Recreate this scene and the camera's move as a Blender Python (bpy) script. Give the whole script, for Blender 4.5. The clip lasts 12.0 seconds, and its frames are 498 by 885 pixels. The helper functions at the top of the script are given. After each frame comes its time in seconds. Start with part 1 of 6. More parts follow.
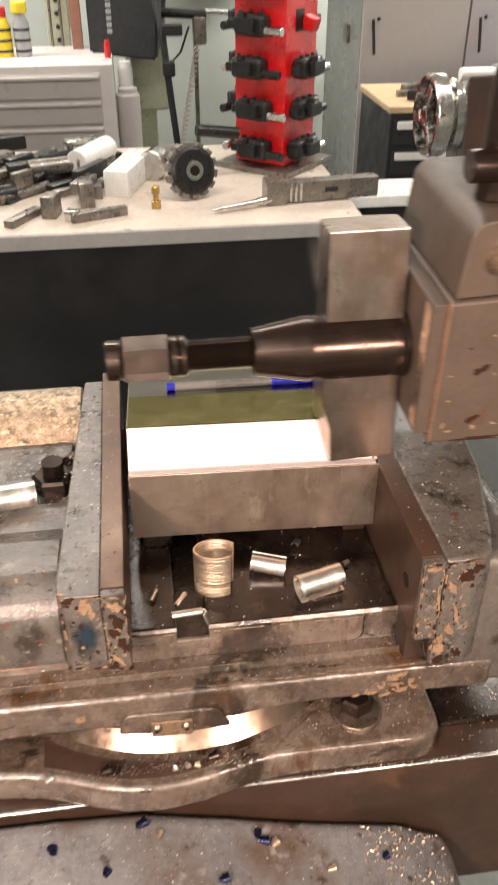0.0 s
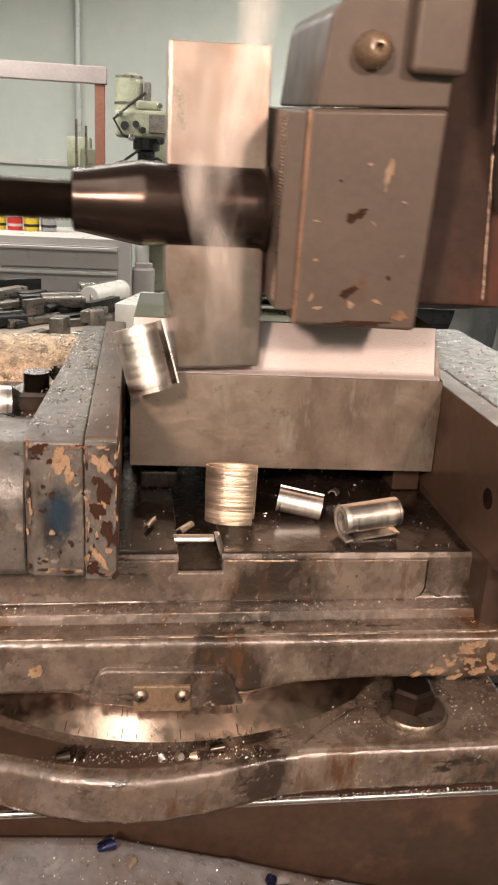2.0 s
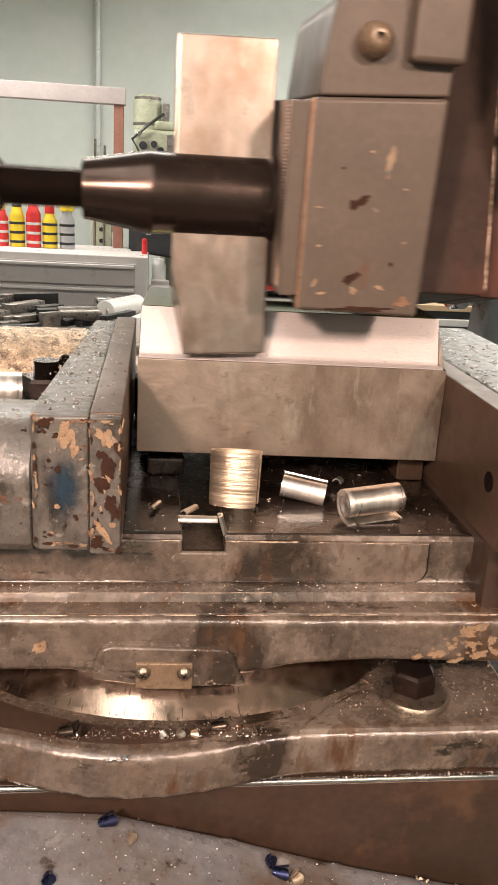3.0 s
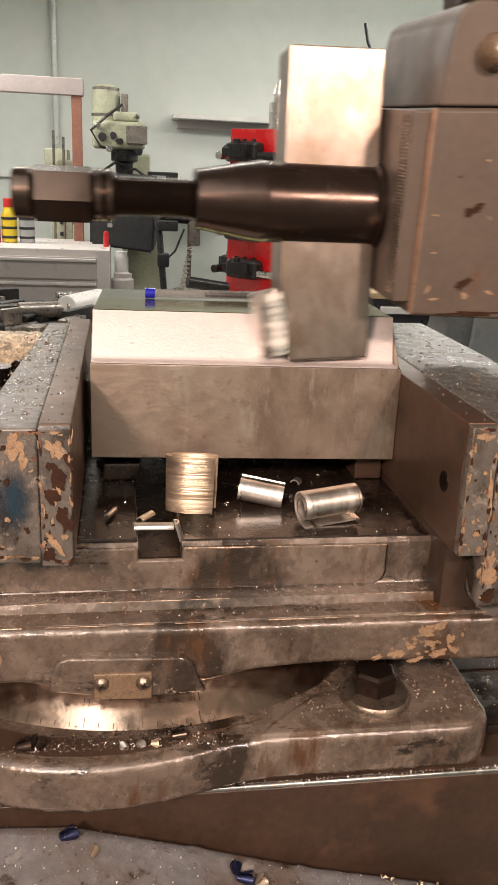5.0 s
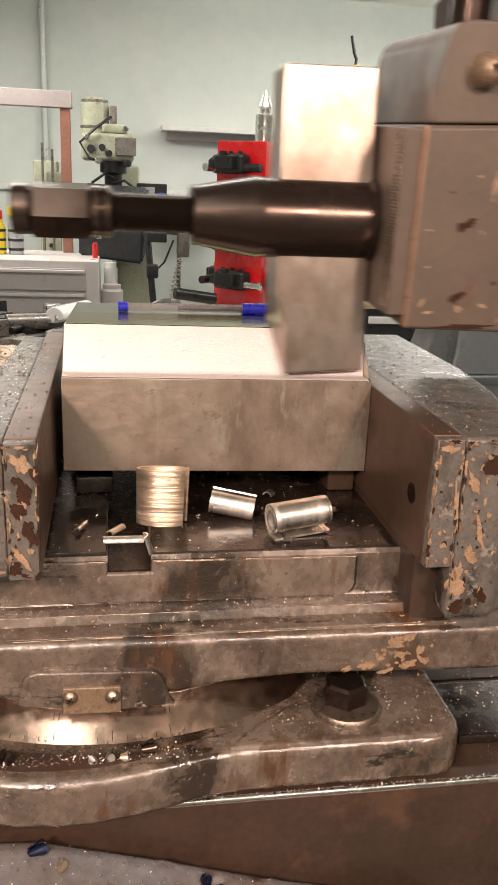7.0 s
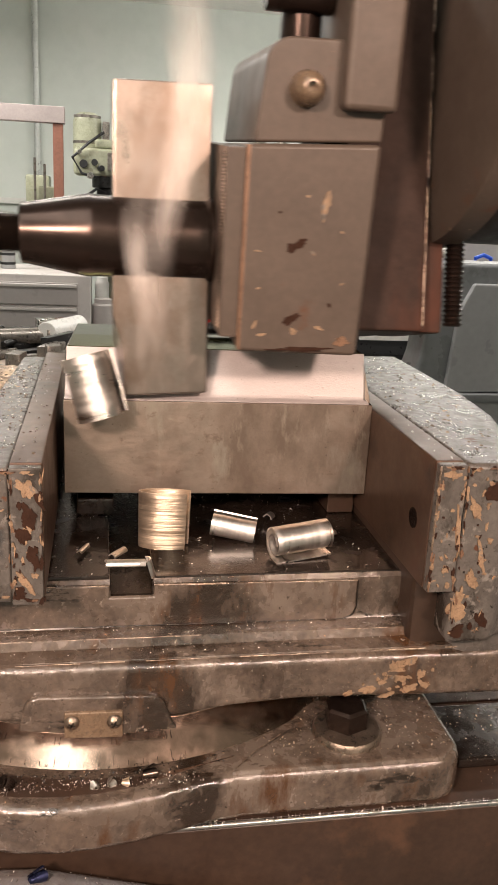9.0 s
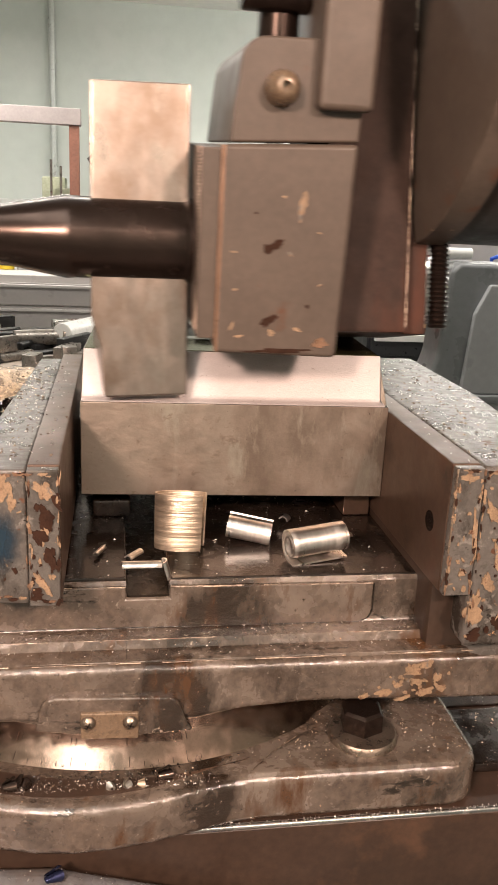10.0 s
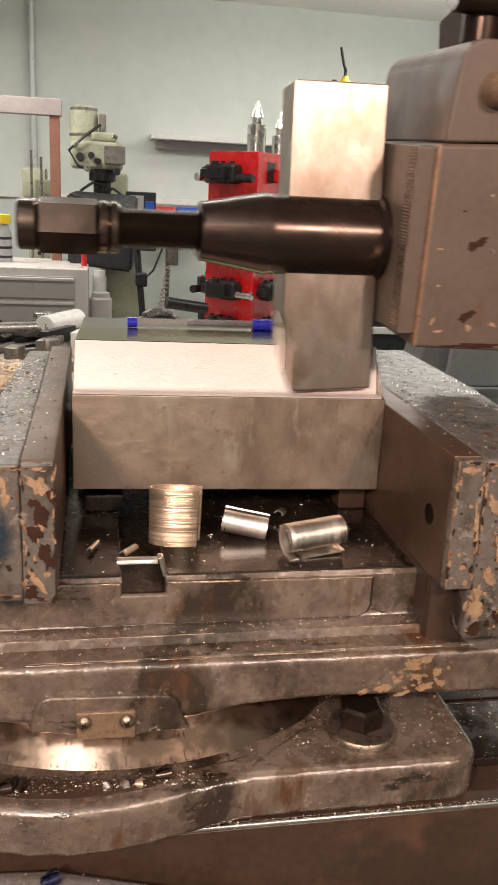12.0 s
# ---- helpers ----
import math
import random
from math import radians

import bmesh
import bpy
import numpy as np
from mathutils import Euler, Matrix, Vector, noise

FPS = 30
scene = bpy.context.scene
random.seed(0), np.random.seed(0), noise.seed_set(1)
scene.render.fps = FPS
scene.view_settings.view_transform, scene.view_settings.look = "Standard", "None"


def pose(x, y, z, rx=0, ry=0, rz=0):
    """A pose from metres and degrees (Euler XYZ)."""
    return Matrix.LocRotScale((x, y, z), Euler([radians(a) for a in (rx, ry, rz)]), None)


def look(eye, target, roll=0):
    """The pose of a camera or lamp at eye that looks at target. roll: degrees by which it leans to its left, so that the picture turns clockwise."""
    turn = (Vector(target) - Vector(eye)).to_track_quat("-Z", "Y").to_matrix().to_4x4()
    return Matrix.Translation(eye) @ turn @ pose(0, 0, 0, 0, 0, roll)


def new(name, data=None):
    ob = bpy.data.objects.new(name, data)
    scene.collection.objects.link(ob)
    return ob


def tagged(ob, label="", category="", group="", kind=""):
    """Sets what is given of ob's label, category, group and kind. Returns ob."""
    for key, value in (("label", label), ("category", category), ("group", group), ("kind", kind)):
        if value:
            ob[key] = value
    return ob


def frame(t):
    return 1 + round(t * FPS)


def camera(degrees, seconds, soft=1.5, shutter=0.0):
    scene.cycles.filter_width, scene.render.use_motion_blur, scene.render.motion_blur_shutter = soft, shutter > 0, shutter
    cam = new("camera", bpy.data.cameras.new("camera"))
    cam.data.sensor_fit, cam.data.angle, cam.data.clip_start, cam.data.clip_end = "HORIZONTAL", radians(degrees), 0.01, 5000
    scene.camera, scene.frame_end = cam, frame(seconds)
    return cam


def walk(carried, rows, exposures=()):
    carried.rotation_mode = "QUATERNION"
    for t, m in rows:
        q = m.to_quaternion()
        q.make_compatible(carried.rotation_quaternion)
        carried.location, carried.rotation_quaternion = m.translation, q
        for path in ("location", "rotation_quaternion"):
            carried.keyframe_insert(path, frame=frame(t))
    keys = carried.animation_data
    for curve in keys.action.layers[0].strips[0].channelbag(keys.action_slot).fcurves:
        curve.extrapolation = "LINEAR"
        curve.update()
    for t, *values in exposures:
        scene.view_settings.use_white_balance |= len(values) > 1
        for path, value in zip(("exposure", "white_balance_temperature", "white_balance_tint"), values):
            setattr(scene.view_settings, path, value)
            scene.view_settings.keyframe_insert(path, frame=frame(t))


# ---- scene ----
cam = camera(33.4, 12.0, shutter=0.5)
METRES, EYE, TILT, LEAN, TURN = 0.405, 1.6, -33.5, 0.0, -8.0
ROWS = [
    (0.0, 0.0, 0.0, 0.0, -0.0, 0.0, -0.0),
    (0.5, 0.0109, 0.1103, -0.1026, -1.46, 5.23, -0.42),
    (1.0, -0.0216, 0.259, -0.2486, -2.52, 9.66, -1.35),
    (1.5, -0.0463, 0.3603, -0.3906, -2.27, 12.49, -2.41),
    (2.0, -0.0529, 0.4079, -0.5024, -1.04, 14.85, -2.98),
    (2.5, -0.0431, 0.4116, -0.5475, -0.27, 15.79, -3.38),
    (3.0, -0.0319, 0.4044, -0.5603, -0.11, 16.24, -3.69),
    (3.5, -0.0051, 0.3983, -0.5567, -0.33, 16.33, -3.06),
    (5.5, -0.0129, 0.4106, -0.5335, -1.96, 15.49, -1.73),
    (6.0, -0.0095, 0.4073, -0.5434, -1.48, 16.06, -1.85),
    (6.5, -0.0002, 0.4041, -0.537, -1.52, 16.18, -1.72),
    (7.0, 0.0231, 0.3999, -0.532, -2.15, 16.3, -1.31),
    (9.0, 0.002, 0.3908, -0.5197, -2.97, 17.27, -1.37),
    (9.5, -0.0057, 0.3874, -0.518, -2.1, 17.24, -1.76),
    (10.0, -0.0006, 0.3891, -0.5183, -2.06, 17.31, -1.8),
    (10.5, 0.0194, 0.3979, -0.5149, -2.59, 17.33, -1.28),
    (11.0, 0.0343, 0.406, -0.5151, -3.37, 17.13, -0.67),
    (11.5, 0.0213, 0.4062, -0.5127, -3.71, 17.0, -0.72),
    (12.0, -0.022, 0.4111, -0.5122, -3.19, 16.85, -1.19),
]
walk(cam, [(t, pose(0, 0, EYE, TILT, LEAN, TURN) @ pose(METRES * x, METRES * y, METRES * z, 90 + pitch, roll, yaw)) for t, x, y, z, yaw, pitch, roll in ROWS], exposures=((0.0, 0.0), (0.5, -0.12), (1.0, -0.34), (1.5, -0.38), (2.0, -0.4), (2.5, -0.28), (3.0, -0.2), (3.5, -0.28), (5.5, -0.42), (6.0, -0.28), (6.5, -0.24), (7.0, -0.26), (9.0, -0.4), (9.5, -0.28), (10.0, -0.2), (10.5, -0.3), (11.0, -0.44), (12.0, -0.46)))

# ---- light ----
world = bpy.data.worlds.new("world")
scene.world = world
world.use_nodes = True
world.node_tree.nodes["Background"].inputs[0].default_value = (0.9, 0.95, 1.0, 1)
world.node_tree.nodes["Background"].inputs[1].default_value = 0.035
scene.view_settings.exposure = 0.0


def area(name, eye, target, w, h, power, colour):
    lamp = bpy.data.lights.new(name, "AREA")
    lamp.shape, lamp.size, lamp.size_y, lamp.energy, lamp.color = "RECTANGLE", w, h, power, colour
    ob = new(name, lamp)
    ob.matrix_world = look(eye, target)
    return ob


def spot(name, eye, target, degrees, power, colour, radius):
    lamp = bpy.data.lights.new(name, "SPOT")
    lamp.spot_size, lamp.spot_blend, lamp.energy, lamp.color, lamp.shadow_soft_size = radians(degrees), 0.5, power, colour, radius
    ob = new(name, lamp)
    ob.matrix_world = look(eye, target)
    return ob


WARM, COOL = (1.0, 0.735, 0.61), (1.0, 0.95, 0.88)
# ceiling tubes are out of view, implied by the room's light
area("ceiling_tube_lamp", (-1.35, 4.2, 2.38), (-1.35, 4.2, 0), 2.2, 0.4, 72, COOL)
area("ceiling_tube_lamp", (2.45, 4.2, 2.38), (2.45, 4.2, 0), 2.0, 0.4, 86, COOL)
# added fill that washes the far wall
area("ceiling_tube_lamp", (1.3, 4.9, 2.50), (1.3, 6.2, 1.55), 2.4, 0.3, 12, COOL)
# added fill facing up to whiten the ceiling
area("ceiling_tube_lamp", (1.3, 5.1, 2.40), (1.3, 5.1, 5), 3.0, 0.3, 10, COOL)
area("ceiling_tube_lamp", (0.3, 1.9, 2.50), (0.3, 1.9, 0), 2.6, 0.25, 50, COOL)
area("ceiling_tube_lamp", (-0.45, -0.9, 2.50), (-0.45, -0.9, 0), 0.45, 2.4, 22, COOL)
# added fill behind the camera, brightens the south wall for metal reflections
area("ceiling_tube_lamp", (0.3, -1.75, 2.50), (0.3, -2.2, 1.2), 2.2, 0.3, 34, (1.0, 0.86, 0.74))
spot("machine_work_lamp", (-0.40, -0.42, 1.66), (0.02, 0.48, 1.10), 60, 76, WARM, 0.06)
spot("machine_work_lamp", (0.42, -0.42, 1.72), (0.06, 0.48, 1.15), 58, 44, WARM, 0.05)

# ---- materials ----


def material(name, base, rough=0.5, metal=0.0, vary=0.25, scale=40.0, bump=0.2, bump_scale=None, stretch=(1, 1, 1), layers=(), alpha=1.0, coat=0.0, emit=0.0, spec=0.5, rough_vary=0.15, transmission=0.0):
    """A procedural surface: a base colour broken by two noises, patches of other colours (colour, scale, threshold, width, roughness, metal and, if it runs one way, its stretch) and fine relief."""
    m = bpy.data.materials.new(name)
    m.use_nodes = True
    nt = m.node_tree
    n, l = nt.nodes, nt.links
    b = n["Principled BSDF"]
    co = n.new("ShaderNodeTexCoord")
    mp = n.new("ShaderNodeMapping")
    mp.inputs["Scale"].default_value = stretch
    l.new(co.outputs["Object"], mp.inputs[0])

    def nz(s, detail=6.0, rough_=0.6, run=None):
        t = n.new("ShaderNodeTexNoise")
        t.inputs["Scale"].default_value, t.inputs["Detail"].default_value, t.inputs["Roughness"].default_value = s, detail, rough_
        if run:
            m2 = n.new("ShaderNodeMapping")
            m2.inputs["Scale"].default_value = run
            l.new(co.outputs["Object"], m2.inputs[0])
            l.new(m2.outputs[0], t.inputs["Vector"])
        else:
            l.new(mp.outputs[0], t.inputs["Vector"])
        return t

    big, fine = nz(scale), nz(scale * 9)
    add = n.new("ShaderNodeMath")
    add.operation = "ADD"
    l.new(big.outputs[0], add.inputs[0]), l.new(fine.outputs[0], add.inputs[1])
    ramp = n.new("ShaderNodeMapRange")
    ramp.inputs[1].default_value, ramp.inputs[2].default_value = 0.7, 1.3
    ramp.inputs[3].default_value, ramp.inputs[4].default_value = 1 - vary, 1 + vary
    l.new(add.outputs[0], ramp.inputs[0])
    mul = n.new("ShaderNodeVectorMath")
    mul.operation = "SCALE"
    mul.inputs[0].default_value = base
    l.new(ramp.outputs[0], mul.inputs["Scale"])
    colour, rgh, met = mul.outputs[0], None, None
    rr = n.new("ShaderNodeMapRange")
    rr.inputs[1].default_value, rr.inputs[2].default_value = 0.35, 0.65
    rr.inputs[3].default_value, rr.inputs[4].default_value = max(0.03, rough - rough_vary), min(1, rough + rough_vary)
    l.new(nz(scale * 2.3).outputs[0], rr.inputs[0])
    rgh = rr.outputs[0]
    for col, s, thr, wid, r_, m_, *run in layers:
        t = nz(s, 8.0, 0.65, run[0] if run else None)
        k = n.new("ShaderNodeMapRange")
        k.inputs[1].default_value, k.inputs[2].default_value = thr, thr + wid
        l.new(t.outputs[0], k.inputs[0])
        mix = n.new("ShaderNodeMix")
        mix.data_type = "RGBA"
        l.new(k.outputs[0], mix.inputs[0]), l.new(colour, mix.inputs[6])
        mix.inputs[7].default_value = (*col, 1)
        colour = mix.outputs[2]
        mr = n.new("ShaderNodeMix")
        l.new(k.outputs[0], mr.inputs[0]), l.new(rgh, mr.inputs[2])
        mr.inputs[3].default_value = r_
        rgh = mr.outputs[0]
        mm = n.new("ShaderNodeMix")
        l.new(k.outputs[0], mm.inputs[0])
        if met is None:
            mm.inputs[2].default_value = metal
        else:
            l.new(met, mm.inputs[2])
        mm.inputs[3].default_value = m_
        met = mm.outputs[0]
    l.new(colour, b.inputs["Base Color"])
    l.new(rgh, b.inputs["Roughness"])
    if met is None:
        b.inputs["Metallic"].default_value = metal
    else:
        l.new(met, b.inputs["Metallic"])
    b.inputs["Specular IOR Level"].default_value = spec
    b.inputs["Coat Weight"].default_value = coat
    b.inputs["Coat Roughness"].default_value = 0.15
    b.inputs["Alpha"].default_value = alpha
    b.inputs["Transmission Weight"].default_value = transmission
    if emit:
        b.inputs["Emission Color"].default_value = (*base, 1)
        b.inputs["Emission Strength"].default_value = emit
    if bump:
        bp = n.new("ShaderNodeBump")
        bp.inputs["Strength"].default_value, bp.inputs["Distance"].default_value = bump, 0.002
        l.new(nz(bump_scale or scale * 6, 8.0).outputs[0], bp.inputs["Height"])
        l.new(bp.outputs[0], b.inputs["Normal"])
        l.new(bp.outputs[0], b.inputs["Coat Normal"])
    return m


TAN, RUST, DARK = (0.42, 0.23, 0.11), (0.09, 0.035, 0.016), (0.025, 0.017, 0.012)
SWARF = ((0.75, 0.70, 0.62), 900, 0.70, 0.02, 0.25, 1.0)
cast_oily = material("oily_brown_cast_iron", (0.105, 0.077, 0.058), 0.24, 0.15, 0.50, 26, 0.34, 200, layers=(((0.165, 0.128, 0.100), 15, 0.51, 0.12, 0.30, 0.1), ((0.026, 0.016, 0.010), 20, 0.54, 0.10, 0.10, 0.1, (0.8, 1, 0.40)), ((0.075, 0.034, 0.014), 28, 0.55, 0.09, 0.14, 0.1, (1, 1, 0.35)), ((0.020, 0.013, 0.008), 60, 0.61, 0.06, 0.10, 0.1, (0.35, 1, 1)), ((0.030, 0.020, 0.014), 300, 0.62, 0.10, 0.14, 0.1), ((0.26, 0.21, 0.165), 230, 0.64, 0.05, 0.26, 0.1), (TAN, 240, 0.69, 0.02, 0.5, 0.0), SWARF), coat=1.0)
paint_worn = material("worn_grey_machine_paint", (0.105, 0.092, 0.080), 0.36, 0.05, 0.25, 40, 0.35, 240, layers=(((0.035, 0.028, 0.022), 28, 0.52, 0.12, 0.22, 0.05, (1, 1, 0.5)), ((0.20, 0.178, 0.155), 75, 0.59, 0.06, 0.4, 0.05), (TAN, 110, 0.67, 0.012, 0.6, 0.0), (RUST, 100, 0.64, 0.012, 0.5, 0.0), ((0.018, 0.013, 0.010), 160, 0.62, 0.05, 0.2, 0.0), SWARF), coat=0.4, spec=0.4)
head_paint = material("greasy_taupe_machine_paint", (0.086, 0.063, 0.048), 0.50, 0.05, 0.14, 22, 0.04, 600, layers=((DARK, 14, 0.60, 0.16, 0.40, 0.1, (1, 1, 0.6)), (RUST, 26, 0.60, 0.1, 0.42, 0.0), ((0.30, 0.20, 0.13), 130, 0.70, 0.012, 0.5, 0.0)), coat=0.04, spec=0.4, rough_vary=0.06)
slide_dark = material("dark_oily_slideway", (0.024, 0.016, 0.012), 0.20, 0.4, 0.4, 30, 0.10, 260, layers=(((0.075, 0.045, 0.028), 40, 0.6, 0.1, 0.3, 0.3), SWARF), coat=0.3)
brown_face = material("oil_stained_brown_iron", (0.042, 0.025, 0.017), 0.36, 0.0, 0.30, 22, 0.04, 420, layers=((DARK, 9, 0.52, 0.3, 0.35, 0.0), ((0.11, 0.058, 0.034), 16, 0.55, 0.2, 0.38, 0.0)), spec=0.4, rough_vary=0.06)
jaw_steel = material("oily_jaw_steel", (0.115, 0.070, 0.048), 0.36, 0.6, 0.2, 20, 0.03, 300, layers=((DARK, 20, 0.56, 0.16, 0.38, 0.4), ((0.10, 0.045, 0.026), 30, 0.56, 0.14, 0.4, 0.3)), rough_vary=0.05)
ground_steel = material("ground_steel", (0.30, 0.29, 0.26), 0.16, 1.0, 0.08, 10, 0.015, 500, (0.08, 1, 1), rough_vary=0.03)
scaled_steel = material("stained_bright_steel_side", (0.360, 0.288, 0.232), 0.44, 0.85, 0.08, 60, 0.08, 420, (0.6, 1, 1), layers=(((0.200, 0.150, 0.115), 12, 0.50, 0.14, 0.46, 0.8, (1, 1, 0.6)), ((0.50, 0.43, 0.35), 30, 0.54, 0.12, 0.36, 0.9, (1, 1, 0.35)), ((0.24, 0.18, 0.14), 120, 0.60, 0.08, 0.46, 0.8, (0.7, 1, 1)), ((0.10, 0.07, 0.05), 260, 0.67, 0.03, 0.5, 0.4, (1, 1, 1))), rough_vary=0.07)
cut_steel = material("freshly_cut_steel", (0.60, 0.535, 0.512), 0.45, 0.45, 0.06, 160, 0.10, 900, (0.5, 1, 1), layers=(((0.42, 0.35, 0.31), 420, 0.64, 0.04, 0.5, 0.4),), rough_vary=0.06)
bar_steel = material("brushed_tool_steel", (0.31, 0.250, 0.212), 0.34, 1.0, 0.10, 50, 0.02, 240, (1, 1, 0.5), layers=(((0.24, 0.175, 0.135), 24, 0.50, 0.14, 0.34, 1.0, (1, 1, 0.8)), ((0.40, 0.33, 0.28), 34, 0.57, 0.10, 0.26, 1.0), ((0.16, 0.11, 0.08), 60, 0.66, 0.05, 0.4, 0.8)), rough_vary=0.05)
black_oxide = material("black_oxide_steel", (0.045, 0.030, 0.024), 0.24, 0.8, 0.25, 24, 0.02, 400, rough_vary=0.04)
nut_steel = material("worn_blackened_nut_steel", (0.082, 0.060, 0.048), 0.22, 0.9, 0.15, 30, 0.02, 400, rough_vary=0.05)
chip_steel = material("bright_steel_chip", (0.84, 0.78, 0.72), 0.36, 1.0, 0.12, 60, 0.06, 300, (1, 0.06, 0.06))
chip_gold = material("straw_tempered_steel_chip", (0.66, 0.53, 0.40), 0.42, 0.9, 0.22, 60, 0.7, 260, (1, 0.04, 0.04), layers=(((0.36, 0.27, 0.19), 240, 0.56, 0.10, 0.5, 0.8, (1, 0.05, 0.05)),))
# red-brown oil stain, its base darkened to carry the lug's shadow
slide_brown = material("oil_stained_shaded_brown_slide", (0.040, 0.023, 0.017), 0.62, 0.05, 0.3, 16, 0.05, 300, layers=((DARK, 12, 0.52, 0.2, 0.62, 0.0, (1, 1, 0.5)), ((0.075, 0.029, 0.018), 14, 0.55, 0.16, 0.6, 0.0, (1, 1, 0.35))), coat=0.0, spec=0.15, rough_vary=0.05)
brass = material("brass", (0.55, 0.38, 0.14), 0.3, 1.0, 0.2, 60)
ring_steel = material("brushed_brown_dial_steel", (0.48, 0.345, 0.265), 0.19, 1.0, 0.14, 60, 0.03, 420, layers=(((0.22, 0.155, 0.115), 26, 0.55, 0.2, 0.26, 0.9), (DARK, 90, 0.64, 0.06, 0.2, 0.3)), rough_vary=0.05)
tan_primer = material("tan_primer", (0.255, 0.165, 0.098), 0.5, 0.0, 0.4, 120, 0.3, 400, layers=((RUST, 160, 0.58, 0.05, 0.5, 0.0), ((0.14, 0.12, 0.10), 100, 0.60, 0.03, 0.4, 0.0)))
bare_rust = material("dark_bare_rust", (0.032, 0.014, 0.008), 0.75, 0.0, 0.3, 90, 0.2, spec=0.15)
copper_edge = material("worn_copper_brown_edge", (0.20, 0.112, 0.068), 0.38, 0.3, 0.45, 90, 0.2)
blue_chip = material("blued_steel_chip", (0.025, 0.03, 0.075), 0.3, 0.8, 0.3, 60, 0.2)
screw_steel = material("worn_screw_steel", (0.28, 0.22, 0.17), 0.35, 0.9, 0.3, 80)
grey_casting = material("grey_painted_casting", (0.135, 0.130, 0.132), 0.34, 0.05, 0.30, 18, 0.25, 220, layers=(((0.085, 0.058, 0.042), 10, 0.50, 0.14, 0.3, 0.0), ((0.20, 0.185, 0.175), 45, 0.58, 0.08, 0.4, 0.0), (DARK, 40, 0.60, 0.07, 0.3, 0.0), ((0.03, 0.02, 0.015), 220, 0.63, 0.04, 0.3, 0.0), SWARF), coat=0.3)
flank_grey = material("dark_wet_grey_casting", (0.095, 0.083, 0.072), 0.32, 0.05, 0.3, 16, 0.25, 180, layers=((DARK, 26, 0.56, 0.15, 0.3, 0.05), ((0.075, 0.038, 0.018), 20, 0.58, 0.12, 0.3, 0.0), SWARF), coat=0.3, spec=0.4)
swarf_mix = material("brass_and_steel_swarf", (0.40, 0.30, 0.21), 0.38, 0.5, 0.7, 120, 1.0, 300, layers=(((0.09, 0.06, 0.038), 70, 0.56, 0.10, 0.4, 0.1), ((0.66, 0.50, 0.33), 190, 0.55, 0.05, 0.30, 0.8), ((0.75, 0.62, 0.50), 420, 0.62, 0.03, 0.25, 1.0)))
oil_olive = material("olive_cutting_oil_film", (0.23, 0.21, 0.085), 0.13, 0.85, 0.12, 30, 0.02, 300, rough_vary=0.04)
plate_brown = material("oily_brown_plate", (0.20, 0.135, 0.085), 0.3, 0.3, 0.3, 70, 0.1, layers=((DARK, 70, 0.58, 0.1, 0.25, 0.2),), coat=0.4)
# pale wear; on the vise edges it also paints in highlights
edge_pale = material("pale_rubbed_metal_and_highlight", (0.29, 0.215, 0.155), 0.28, 0.5, 0.4, 120, 0.2, layers=(((0.12, 0.085, 0.06), 60, 0.48, 0.06, 0.25, 0.2), (RUST, 110, 0.60, 0.05, 0.4, 0.2)))
# oily grime, also the painted dark inside hollows and slots
grime_and_recess = material("black_grime_and_recess", (0.018, 0.012, 0.008), 0.18, 0.0, 0.4, 90, 0.3, 400)
# greasy ram paint with the nose's shade put into its colour
nose_dark = material("shaded_greasy_ram_paint", (0.026, 0.018, 0.014), 0.42, 0.1, 0.3, 14, 0.08, 220, layers=((RUST, 18, 0.58, 0.15, 0.35, 0.0),), coat=0.2)
pen_blue = material("blue_pen_plastic", (0.015, 0.018, 0.34), 0.22, 0.0, 0.05, 20, 0)
pen_clear = material("clear_pen_barrel", (0.22, 0.21, 0.20), 0.10, 0.0, 0.05, 20, 0, alpha=0.45)
pen_ink = material("dark_ink_tube", (0.02, 0.02, 0.03), 0.3, 0.0, 0.05, 20, 0)
bench_top_m = material("worn_bench_laminate", (0.54, 0.455, 0.385), 0.5, 0.0, 0.14, 8, 0.05, 60, layers=(((0.36, 0.29, 0.24), 6, 0.55, 0.2, 0.6, 0.0), ((0.25, 0.21, 0.18), 25, 0.66, 0.04, 0.6, 0.0)))
bench_edge_m = material("grey_bench_edge", (0.38, 0.37, 0.36), 0.5, 0.0, 0.1, 8, 0.03)
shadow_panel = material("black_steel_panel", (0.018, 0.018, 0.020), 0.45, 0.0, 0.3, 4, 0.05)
red_paint = material("glossy_red_enamel", (0.60, 0.010, 0.012), 0.25, 0.0, 0.05, 8, 0.0, coat=0.3)
black_iron = material("blackened_toolholder_iron", (0.022, 0.021, 0.021), 0.38, 0.4, 0.3, 30, 0.1)
bright_steel = material("bright_turned_steel", (0.6, 0.58, 0.55), 0.22, 1.0, 0.05, 20, 0.0)
grey_steel = material("dull_grey_steel", (0.25, 0.225, 0.20), 0.36, 0.75, 0.3, 20, 0.08, 160, layers=(((0.10, 0.08, 0.065), 30, 0.55, 0.12, 0.45, 0.5),))
wall_paint = material("pale_green_wall_paint", (0.63, 0.67, 0.63), 0.75, 0.0, 0.05, 1.2, 0.05, 80, layers=(((0.69, 0.71, 0.68), 1.5, 0.5, 0.2, 0.7, 0.0), ((0.42, 0.44, 0.41), 9, 0.72, 0.03, 0.7, 0.0)))
ceiling_paint = material("white_ceiling", (0.86, 0.84, 0.81), 0.8, 0.0, 0.05, 2, 0.05)
